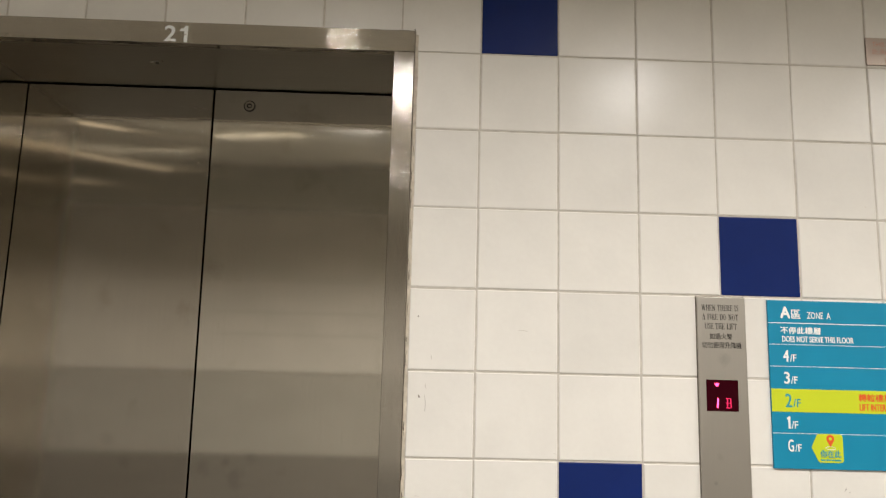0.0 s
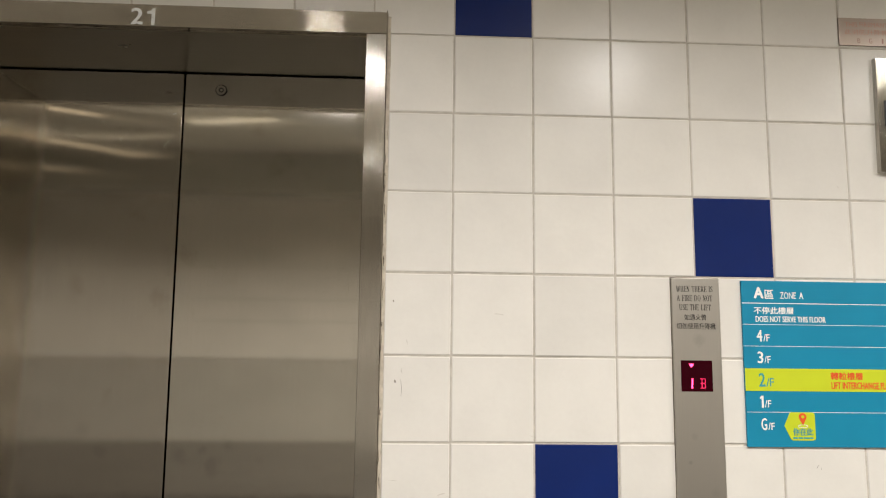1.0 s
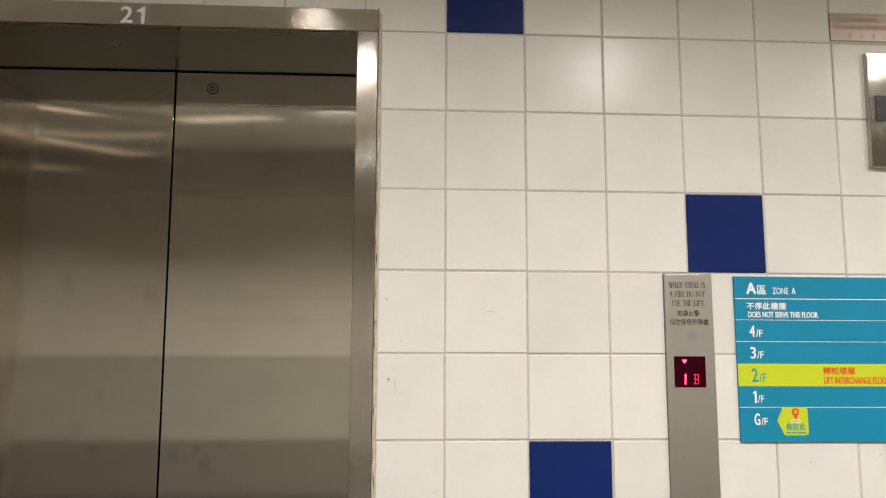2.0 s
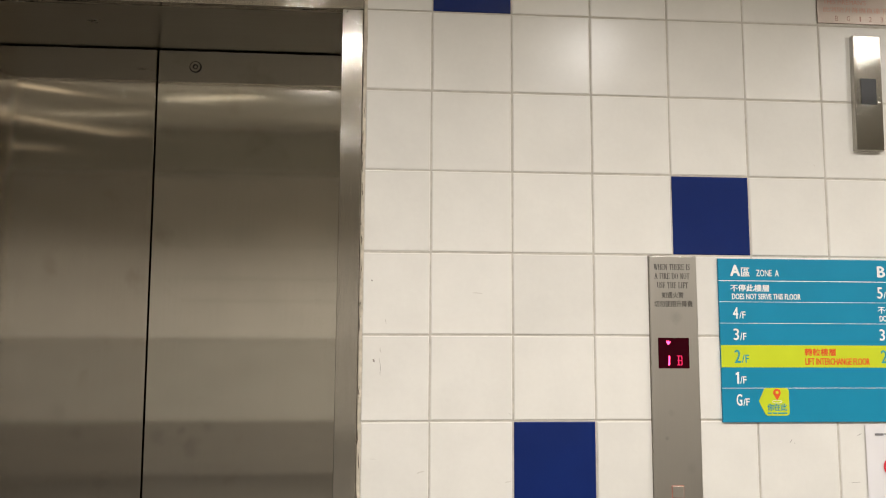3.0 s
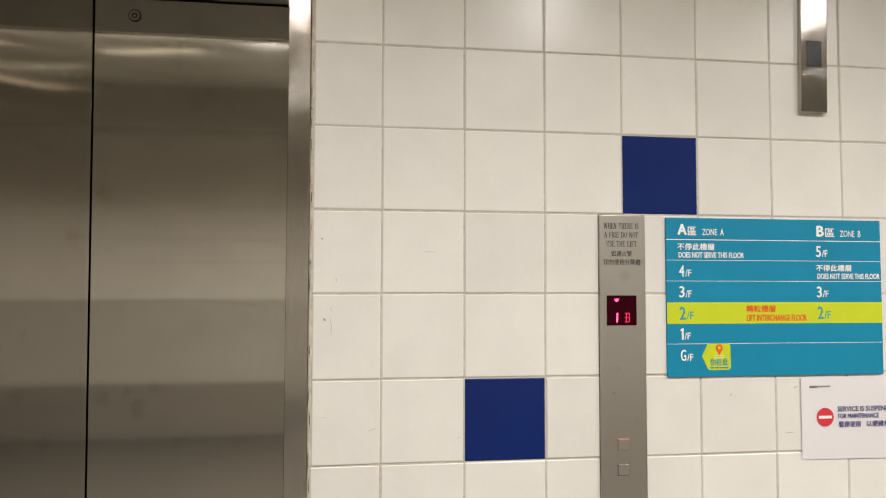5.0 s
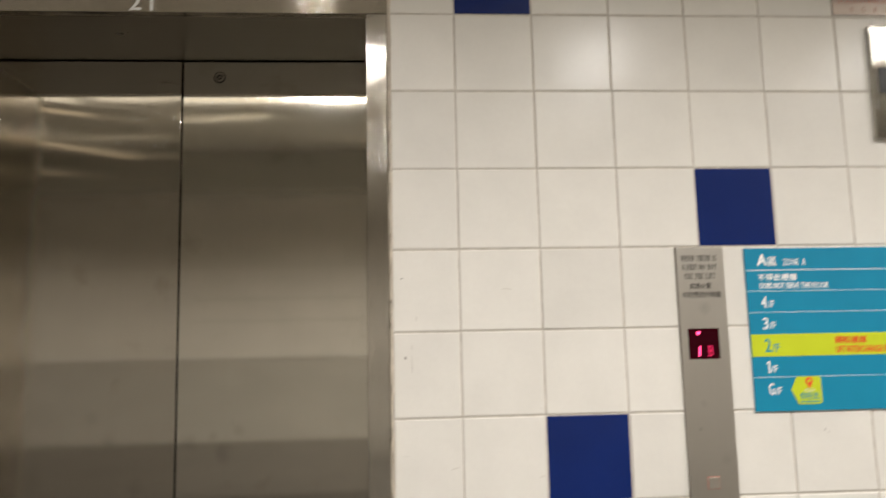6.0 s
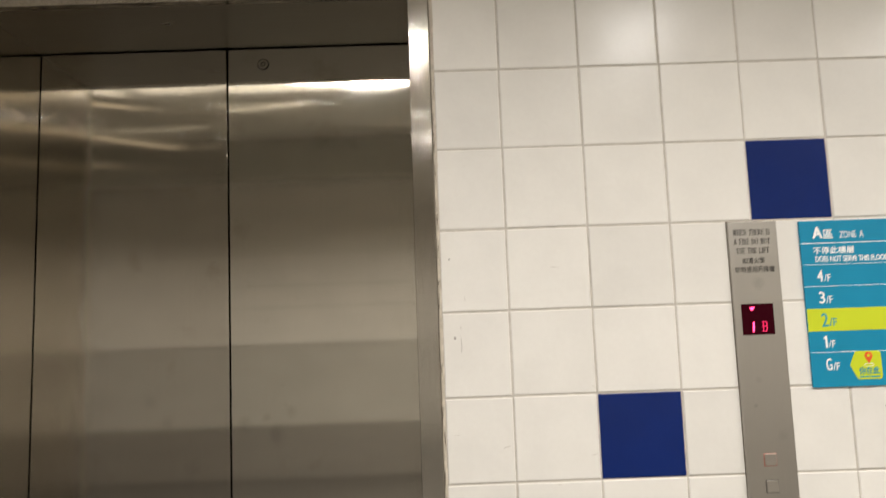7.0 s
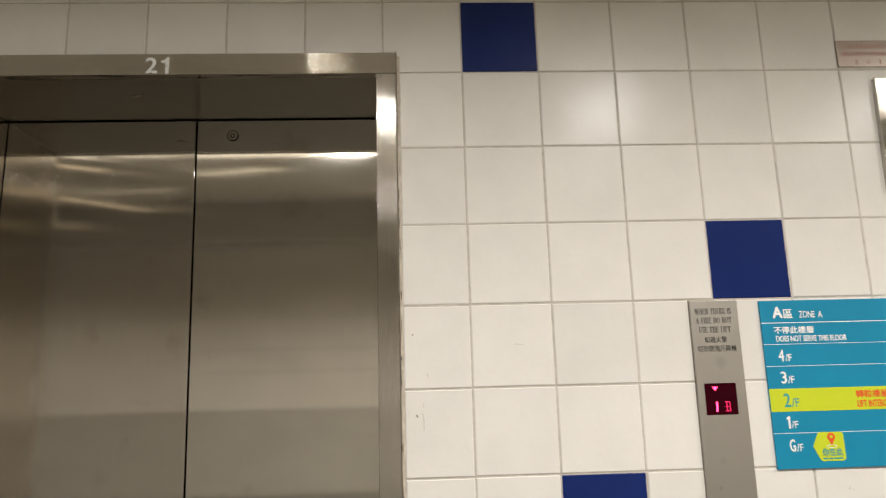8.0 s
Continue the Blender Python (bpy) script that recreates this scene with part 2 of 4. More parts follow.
M_STRIP = simple("strip_diffuser", (0.8, 0.75, 0.6), 0.5, emit=(1.0, 0.90, 0.74), strength=1.5)
M_STRIP_DIM = simple("strip_diffuser_dim", (0.8, 0.75, 0.6), 0.5, emit=(1.0, 0.88, 0.70), strength=1.05)
M_STRIP_FAINT = simple("strip_diffuser_faint", (0.8, 0.75, 0.6), 0.5, emit=(1.0, 0.88, 0.70), strength=0.55)
M_STREAK = simple("streak_diffuser", (0.8, 0.7, 0.5), 0.5, emit=(1.0, 0.82, 0.60), strength=0.85)
M_STREAK_BRIGHT = simple("streak_diffuser_bright", (0.8, 0.7, 0.5), 0.5, emit=(1.0, 0.82, 0.60), strength=1.8)
M_STREAK_DIM = simple("streak_diffuser_dim", (0.8, 0.7, 0.5), 0.5, emit=(1.0, 0.82, 0.60), strength=0.75)
M_STREAK_FAINT = simple("streak_diffuser_faint", (0.8, 0.7, 0.5), 0.5, emit=(1.0, 0.82, 0.60), strength=0.32)
M_SHADE_BEAM = simple("shade_beam_paint", (0.42, 0.40, 0.35), 0.7, vary=0.1, scale=4)
M_SKIRT = simple("skirting_stone", (0.31, 0.287, 0.252), 0.4, vary=0.15, scale=10)
M_RAIL = simple("tone_line_paint", (0.765, 0.725, 0.655), 0.5, vary=0.1, scale=4)
M_LAMPGLASS = simple("downlight_glass", (0.8, 0.78, 0.7), 0.4, emit=(1.0, 0.92, 0.8), strength=4.0)
M_FAINT = simple("faint_scuff", (0.63, 0.59, 0.53), 0.6, vary=0.15, scale=300)
M_SCUFF = simple("scuff", (0.32, 0.285, 0.245), 0.8, vary=0.4, scale=300)


# ---- mesh helpers ----
def box(bm, x0, x1, y0, y1, z0, z1, bevel=0.0, seg=2):
    m = Matrix.Translation(((x0 + x1) / 2, (y0 + y1) / 2, (z0 + z1) / 2)) @ Matrix.Diagonal((x1 - x0, y1 - y0, z1 - z0, 1))
    made = bmesh.ops.create_cube(bm, size=1, matrix=m)
    if bevel:
        edges = list({e for v in made["verts"] for e in v.link_edges})
        bmesh.ops.bevel(bm, geom=edges, offset=bevel, segments=seg, affect="EDGES", profile=0.6)


def prism(bm, pts, y0, y1):
    """A flat outline in x and z, given thickness from y0 (front) to y1 (back)."""
    front = [bm.verts.new((x, y0, z)) for x, z in pts]
    back = [bm.verts.new((x, y1, z)) for x, z in pts]
    n = len(pts)
    bm.faces.new(front)
    bm.faces.new(back[::-1])
    for i in range(n):
        bm.faces.new((front[i], back[i], back[(i + 1) % n], front[(i + 1) % n]))
    bmesh.ops.recalc_face_normals(bm, faces=bm.faces[:])


def disc(bm, x, z, r, y0, y1, n=32, r1=None):
    prism(bm, [(x + r * math.cos(2 * math.pi * i / n), z + (r1 or r) * math.sin(2 * math.pi * i / n)) for i in range(n)], y0, y1)


def ring(bm, x, z, ro, ri, y0, y1, n=32):
    vs = []
    for i in range(n):
        a = 2 * math.pi * i / n
        c, s = math.cos(a), math.sin(a)
        vs.append([bm.verts.new((x + r * c, y, z + r * s)) for r, y in ((ro, y1), (ro, y0), (ri, y0), (ri, y1))])
    for i in range(n):
        a, b = vs[i], vs[(i + 1) % n]
        for k in range(3):
            bm.faces.new((a[k], b[k], b[k + 1], a[k + 1]))
    bmesh.ops.recalc_face_normals(bm, faces=bm.faces[:])


def bar(bm, x0, z0, x1, z1, w, y0, y1):
    """A straight stroke of width w between two points."""
    d = Vector((x1 - x0, z1 - z0)).normalized()
    nx, nz = -d.y * w / 2, d.x * w / 2
    prism(bm, [(x0 + nx, z0 + nz), (x0 - nx, z0 - nz), (x1 - nx, z1 - nz), (x1 + nx, z1 + nz)], y0, y1)


def part(name, bm, mat, parent=None, label="", smooth=False):
    me = bpy.data.meshes.new(name)
    bm.to_mesh(me)
    bm.free()
    me.materials.append(mat)
    if smooth:
        for p in me.polygons:
            p.use_smooth = True
    ob = new(name, me)
    ob.parent = parent
    if label:
        tagged(ob, label)
    return ob


def thing(name, label, category, group="", kind=""):
    return tagged(new(name), label, category, group, kind)


def boxpart(name, x0, x1, y0, y1, z0, z1, mat, parent=None, bevel=0.0, label=""):
    bm = bmesh.new()
    box(bm, x0, x1, y0, y1, z0, z1, bevel)
    return part(name, bm, mat, parent, label)


def lettering(name, text, x0, x1, z0, z1, y, mat, parent, label="", bold=0.0, lean=0.0):
    """Text laid flat on a wall, fitted to the box x0..x1, z0..z1, its face at y. bold: thickening, in metres."""
    cu = bpy.data.curves.new(name, "FONT")
    cu.body, cu.size, cu.resolution_u, cu.shear = text, 1.0, 3, lean
    tmp = bpy.data.objects.new(name, cu)
    scene.collection.objects.link(tmp)
    raw = bpy.data.meshes.new_from_object(tmp.evaluated_get(bpy.context.evaluated_depsgraph_get()))
    bpy.data.objects.remove(tmp)
    bpy.data.curves.remove(cu)
    co = np.empty(len(raw.vertices) * 3)
    raw.vertices.foreach_get("co", co)
    co = co.reshape(-1, 3)
    faces = [list(p.vertices) for p in raw.polygons]
    bpy.data.meshes.remove(raw)
    lo, hi = co.min(0), co.max(0)
    shifts = [(0, 0)] if not bold else [(0, 0), (-bold, 0), (bold, 0), (0, bold * 0.7), (0, -bold * 0.7)]
    verts, polys = [], []
    for n, (dx, dz) in enumerate(shifts):
        base = len(verts)
        px = x0 + bold + (co[:, 0] - lo[0]) / (hi[0] - lo[0]) * (x1 - x0 - 2 * bold) + dx
        pz = z0 + bold * 0.7 + (co[:, 1] - lo[1]) / (hi[1] - lo[1]) * (z1 - z0 - 1.4 * bold) + dz
        verts += [(float(a), y - 0.00006 * n, float(b)) for a, b in zip(px, pz)]
        polys += [[base + i for i in f] for f in faces]
    me = bpy.data.meshes.new(name)
    me.from_pydata(verts, [], polys)
    me.update()
    me.materials.append(mat)
    ob = new(name, me)
    ob.parent = parent
    if label:
        tagged(ob, label)
    return ob


# ---- the shell of the lift lobby ----
X0, X1 = -7.0, 6.5        # ends of the lobby
YB = -4.20                # wall opposite the lift
OPEN_L, OPEN_R, OPEN_T = -1.296, -0.2185, 2.097
FACE = -0.012             # front of the steel frame
DOOR_Y = 0.293            # front of the door panels

bm = bmesh.new()
WB = 0.0024
box(bm, X0, OPEN_L - 0.012, WB, 0.30, 0, CEIL)
box(bm, OPEN_R + 0.012, X1, WB, 0.30, 0, CEIL)
box(bm, OPEN_L - 0.012, OPEN_R + 0.012, WB, 0.30, OPEN_T + 0.012, CEIL)
wall = tagged(part("wall_north", bm, M_GROUT), "tiled lobby wall of white glazed tiles with a few blue ones", "wall", kind="structure")
tagged(boxpart("floor", X0 - 0.2, X1 + 0.2, YB - 0.2, 0.6, -0.15, 0, M_FLOOR), "stone lobby floor", "floor", kind="structure")
tagged(boxpart("ceiling", X0 - 0.2, X1 + 0.2, YB - 0.2, 0.6, CEIL, CEIL + 0.12, M_CEIL), "painted lobby ceiling", "ceiling", kind="structure")
tagged(boxpart("wall_south", X0 - 0.2, X1 + 0.2, YB - 0.2, YB, 0, CEIL, M_PAINT), "plain painted wall facing the lift", "wall", kind="structure")
tagged(boxpart("wall_west", X0 - 0.2, X0, YB, 0.6, 0, CEIL, M_PAINT), "plain painted end wall", "wall", kind="structure")
tagged(boxpart("wall_east", X1, X1 + 0.2, YB, 0.6, 0, CEIL, M_PAINT), "plain painted end wall", "wall", kind="structure")
tagged(boxpart("shaft_wall", OPEN_L - 0.3, OPEN_R + 0.3, 0.42, 0.55, 0, CEIL, M_DARK), "dark wall inside the lift shaft", "wall", kind="structure")
# unseen beam, added to cut the lamps' light off the upper opposite wall
tagged(boxpart("beam", X0, X1, -3.40, -3.17, 2.48, CEIL, M_SHADE_BEAM), "added ceiling beam, unseen, that shades the upper wall behind it", "beam", kind="structure")
# unseen bands, coloured to give the steps of tone mirrored in the doors
tagged(boxpart("trim_upper", X0, X1, YB, YB + 0.012, 1.18, 1.98, M_PALE_BAND), "pale band of the unseen wall, toned for the door reflections", "trim", kind="structure")
# top band: the wall's dimmer upper light is put into its colour
tagged(boxpart("trim_top", X0, X1, YB, YB + 0.008, 1.98, CEIL, M_DIM_TOP), "top band of the unseen wall, its dimness put into the colour", "trim", kind="structure")
tagged(boxpart("trim_rail", -1.95, X1, YB, YB + 0.016, 1.495, 1.525, M_RAIL), "thin darker line on the unseen wall, toned for the door reflections", "trim", kind="structure")
tagged(boxpart("trim_rail", -1.95, X1, YB, YB + 0.016, 1.695, 1.72, M_RAIL), "thin darker line on the unseen wall, toned for the door reflections", "trim", kind="structure")
tagged(boxpart("baseboard", X0, X1, YB, YB + 0.014, 0, 0.46, M_SKIRT), "dark low band of the unseen wall, toned for the door reflections", "baseboard", kind="structure")

# ---- ceiling fittings ----
def downlight(x, y, w, d):
    t = thing("downlight", "square recessed ceiling downlight, lit", "ceiling light", "downlights of the lobby")
    t.location = (x, y, CEIL)
    bm = bmesh.new()
    w, d = w / 2 + 0.005, d / 2 + 0.005
    for a, b, c, e in ((-w - 0.025, w + 0.025, -d - 0.025, -d), (-w - 0.025, w + 0.025, d, d + 0.025), (-w - 0.025, -w, -d, d), (w, w + 0.025, -d, d)):
        box(bm, a, b, c, e, -0.018, 0.0, 0.003)
    part("frame", bm, M_HEADER, t)
    bm = bmesh.new()
    box(bm, -w + 0.001, w - 0.001, -d + 0.001, d - 0.001, -0.012, -0.003)
    part("diffuser", bm, M_LAMPGLASS, t)


for lx, ly, lw, ll, _ in DOWNLIGHTS:
    downlight(lx, ly, lw, ll)


def strip_light(x0, y0, x1, y1, mat, half, drop=0.046):
    """A slim lamp under the ceiling between two points; drop: how far its underside hangs."""
    t = thing("strip_light", "long slim unseen ceiling strip light, dimly lit", "ceiling light", "strip lights of the lobby")
    length = math.hypot(x1 - x0, y1 - y0) / 2
    t.matrix_world = Matrix.Translation(((x0 + x1) / 2, (y0 + y1) / 2, CEIL)) @ Matrix.Rotation(math.atan2(y1 - y0, x1 - x0), 4, "Z")
    bm = bmesh.new()
    box(bm, -length - 0.01, length + 0.01, -half - 0.008, half + 0.008, 0.016 - drop, 0.0, 0.003)
    part("housing", bm, M_CEIL, t)
    bm = bmesh.new()
    box(bm, -length, length, -half, half, -drop, 0.015 - drop, 0.006, 3)
    part("diffuser", bm, mat, t)


# the two right-hand lengths are unseen additions that lighten the upper wall
for a, b in ((-3.36, -2.10), (-1.98, -0.72), (-0.40, 0.76), (1.08, 2.24), (2.56, 3.72)):
    strip_light(a, -1.935, b, -1.955, M_STRIP, 0.085, 0.020)
strip_light(-1.59, -2.33, -0.99, -2.215, M_STRIP_DIM, 0.022)
strip_light(-2.60, -2.74, -1.86, -2.69, M_STRIP_FAINT, 0.02)


def streak_strip(x0, y0, x1, y1, z, mat):
    """A slim hanging lamp on two wires between two points, added for door streaks."""
    t = thing("streak_strip_light", "slim hanging strip light out of view, added for streaks in the doors", "ceiling light", "hanging strip lights of the lobby")
    length = math.hypot(x1 - x0, y1 - y0)
    t.matrix_world = Matrix.Translation(((x0 + x1) / 2, (y0 + y1) / 2, z)) @ Matrix.Rotation(math.atan2(y1 - y0, x1 - x0), 4, "Z")
    bm = bmesh.new()
    box(bm, -length / 2, length / 2, -0.035, 0.035, 0.012, 0.05, 0.003)
    part("housing", bm, M_CEIL, t)
    bm = bmesh.new()
    box(bm, -length / 2 + 0.01, length / 2 - 0.01, -0.018, 0.018, 0.0, 0.0115, 0.003)
    part("diffuser", bm, mat, t)
    for u in (-0.35, 0.35):
        bm = bmesh.new()
        box(bm, u * length - 0.001, u * length + 0.001, -0.001, 0.001, 0.05, CEIL - z)
        part("wire", bm, M_DARK, t)


# unseen lamps, angled and dimmed one by one to draw streaks in the steel
for ends, mat in (((-2.34, -1.50, -1.90, -1.745), M_STREAK), ((-2.68, -2.06, -1.99, -2.69), M_STREAK_DIM), ((-3.10, -3.00, -2.62, -3.12), M_STREAK_FAINT), ((-0.22, -1.505, 0.12, -1.35), M_STREAK_BRIGHT), ((-0.20, -2.283, 0.36, -1.87), M_STREAK_BRIGHT), ((0.42, -3.12, 0.78, -2.74), M_STREAK)):
    streak_strip(*ends, 2.60, mat)

# ---- the lift entrance ----
frame_ob = thing("lift_door_frame", "brushed stainless steel lift door surround", "door frame")
# head piece, its face leaning slightly forward at the top
bm = bmesh.new()
prof = [(FACE, OPEN_T), (FACE - 0.0010, OPEN_T + 0.0545), (FACE + 0.0010, OPEN_T + 0.0565), (0.014, OPEN_T + 0.0565), (0.014, OPEN_T)]
ends = []
for x in (OPEN_L - 0.052, OPEN_R + 0.0515):
    ends.append([bm.verts.new((x, y, z)) for y, z in prof])
n = len(prof)
for i in range(n):
    bm.faces.new((ends[0][i], ends[0][(i + 1) % n], ends[1][(i + 1) % n], ends[1][i]))
bm.faces.new(ends[0][::-1])
bm.faces.new(ends[1])
bmesh.ops.recalc_face_normals(bm, faces=bm.faces[:])
head_ob = part("header", bm, M_HEADER, frame_ob, "steel lintel with a worn white number")
for name, a, b in (("jamb", OPEN_R, OPEN_R + 0.050), ("jamb", OPEN_L - 0.050, OPEN_L)):
    bm = bmesh.new()
    box(bm, a, b, FACE, 0.014, 0, OPEN_T - 0.0012, 0.0007, 1)
    part(name, bm, M_FRAME, frame_ob)
# a small rivet hole near the top of the right jamb
bm = bmesh.new()
disc(bm, -0.2065, 2.0895, 0.0016, FACE - 0.0006, FACE + 0.001, 12, 0.0011)
part("rivet_hole", bm, M_DARK, frame_ob)
boxpart("soffit", OPEN_L, OPEN_R, 0.0142, 0.30, OPEN_T, OPEN_T + 0.011, M_SOFFIT_SHADED, frame_ob)
boxpart("reveal", OPEN_R, OPEN_R + 0.011, 0.0142, 0.30, 0, OPEN_T - 0.0005, M_REVEAL_SHADED, frame_ob)
boxpart("reveal", OPEN_L - 0.011, OPEN_L, 0.0142, 0.30, 0, OPEN_T - 0.0005, M_REVEAL_SHADED, frame_ob)
lettering("digit", "2", -0.7965, -0.7665, 2.0995, 2.1425, FACE - 0.0022, M_WHITE, head_ob, "white sticker digit with worn edges", bold=0.0014)
bm = bmesh.new()
prism(bm, [(-0.7465, 2.0990), (-0.7385, 2.0990), (-0.7385, 2.1425), (-0.7445, 2.1425), (-0.7470, 2.1380), (-0.7505, 2.1350), (-0.7575, 2.1340), (-0.7575, 2.1285), (-0.7465, 2.1285)], FACE - 0.0024, FACE - 0.0005)
part("digit", bm, M_WHITE, head_ob, "white sticker digit with a nick")
bm = bmesh.new()
prism(bm, [(-0.7465, 2.1180), (-0.7435, 2.1197), (-0.7410, 2.1203), (-0.7413, 2.1193), (-0.7437, 2.1185)], FACE - 0.0028, FACE - 0.0022)
prism(bm, [(-0.7855, 2.0985), (-0.7755, 2.0985), (-0.7815, 2.1015)], FACE - 0.0034, FACE - 0.0028)
part("worn_spot", bm, M_HEADER, head_ob)


SEAM, SEAM_LEAN = -0.7575, 0.0085


def seam_at(z):
    """Where the leaves meet: the hung leaves lean a little away from plumb."""
    return SEAM + SEAM_LEAN * (2.05 - z)


def door_panel(x0, x1, warp, label, mat):
    """A hollow steel leaf between two edges given by height, slightly dished and twisted as pressed sheet is."""
    ob = thing("lift_door", label, "lift door", "leaves of the lift door")
    bm = bmesh.new()
    nx, nz = 28, 60
    z0, z1 = 0.012, OPEN_T - 0.0042
    grid = []
    for i in range(nx + 1):
        col = []
        for j in range(nz + 1):
            u, v = i / nx, j / nz
            z = z0 + v * (z1 - z0)
            x = x0(z) + u * (x1(z) - x0(z))
            col.append(bm.verts.new((x, DOOR_Y + warp(u, z), z)))
        grid.append(col)
    for i in range(nx):
        for j in range(nz):
            bm.faces.new((grid[i][j], grid[i + 1][j], grid[i + 1][j + 1], grid[i][j + 1]))
    # folded edges going back
    loop = [grid[i][0] for i in range(nx + 1)] + [grid[nx][j] for j in range(1, nz + 1)] + [grid[i][nz] for i in range(nx - 1, -1, -1)] + [grid[0][j] for j in range(nz - 1, 0, -1)]
    bm.normal_update()
    cx = (x0(1.0) + x1(1.0)) / 2
    lip = [bm.verts.new((v.co.x + math.copysign(0.0008, v.co.x - cx) * (abs(v.co.x - cx) > 0.245), v.co.y + 0.0012, v.co.z)) for v in loop]
    back = [bm.verts.new((p.co.x, DOOR_Y + 0.035, p.co.z)) for p in lip]
    k = len(loop)
    for i in range(k):
        j = (i + 1) % k
        bm.faces.new((loop[j], loop[i], lip[i], lip[j]))
        bm.faces.new((lip[j], lip[i], back[i], back[j]))
    bm.normal_update()
    for e in bm.edges:
        if len(e.link_faces) == 2 and e.link_faces[0].normal.angle(e.link_faces[1].normal, 0) > 0.3:
            e.smooth = False
    part("leaf", bm, mat, ob, smooth=True)
    return ob


def twist_right(u, z):
    w = max(0.0, (z - 1.4) / 0.7)
    return -0.0005 * (u - 0.5) * w * w


def twist_left(u, z):
    w = max(0.0, (z - 1.4) / 0.7)
    return -(0.0008 * (u - 0.6) + 0.0014 * math.exp(-((u - 1.0) / 0.14) ** 2)) * w * w


right_leaf = door_panel(lambda z: seam_at(z) + 0.0042, lambda z: OPEN_R - 0.002, twist_right, "brushed stainless steel lift door leaf with key socket, closed", M_STEEL)
left_leaf = door_panel(lambda z: OPEN_L + 0.0025, lambda z: seam_at(z) - 0.003, twist_left, "brushed stainless steel lift door leaf, closed and slightly warped", M_STEEL_DIM)
# rounded fold along the meeting edge, catching the light
bm = bmesh.new()
fold = []
for k in range(6):
    a = math.radians(90 * k / 5)
    fold.append([bm.verts.new((seam_at(z) - 0.0031 + 0.0019 * math.sin(a), DOOR_Y + 0.0016 - 0.0019 * math.cos(a), z)) for z in (0.013, OPEN_T - 0.006)])
for a, b in zip(fold, fold[1:]):
    bm.faces.new((a[0], b[0], b[1], a[1]))
part("folded_edge", bm, M_STEEL_DIM, left_leaf, "bright rounded meeting edge", smooth=True)
KX, KZ = -0.652, 2.047
bm = bmesh.new()
disc(bm, KX, KZ, 0.0168, DOOR_Y - 0.0012, DOOR_Y + 0.004)
lock = part("key_socket", bm, M_SMOKED, right_leaf, "round steel emergency key socket")
bm = bmesh.new()
ring(bm, KX, KZ, 0.0140, 0.0074, DOOR_Y - 0.0030, DOOR_Y + 0.003)
part("collar", bm, M_STEEL, lock)
bm = bmesh.new()
disc(bm, KX, KZ, 0.0040, DOOR_Y - 0.0020, DOOR_Y + 0.003, 20)
part("pin", bm, M_STEEL, lock)

# ---- call panel ----
PX0, PX1, PZ0, PZ1 = 0.542, 0.659, 0.58, 1.4945
PY = -0.009
panel = thing("lift_call_panel", "tall brushed steel lift call panel with red display", "call panel")
panel.location, panel.scale = (-0.0048, 0, 1.4965 - 1.4945 * 0.986), (1, 1, 0.986)
bm = bmesh.new()
box(bm, PX0, PX1, PY, 0.001, PZ0, PZ1, 0.0012)
plate = part("plate", bm, M_PLATE, panel)
# slightly larger dark sheet, coloured as the shadow line round the plate
bm = bmesh.new()
box(bm, PX0 - 0.0014, PX1 + 0.0010, -0.0022, 0.0008, PZ0 - 0.001, PZ1 + 0.0022, 0.0004, 1)
part("backing", bm, M_RIM, panel, "dark rim round the plate, its edge shadow put into the colour")
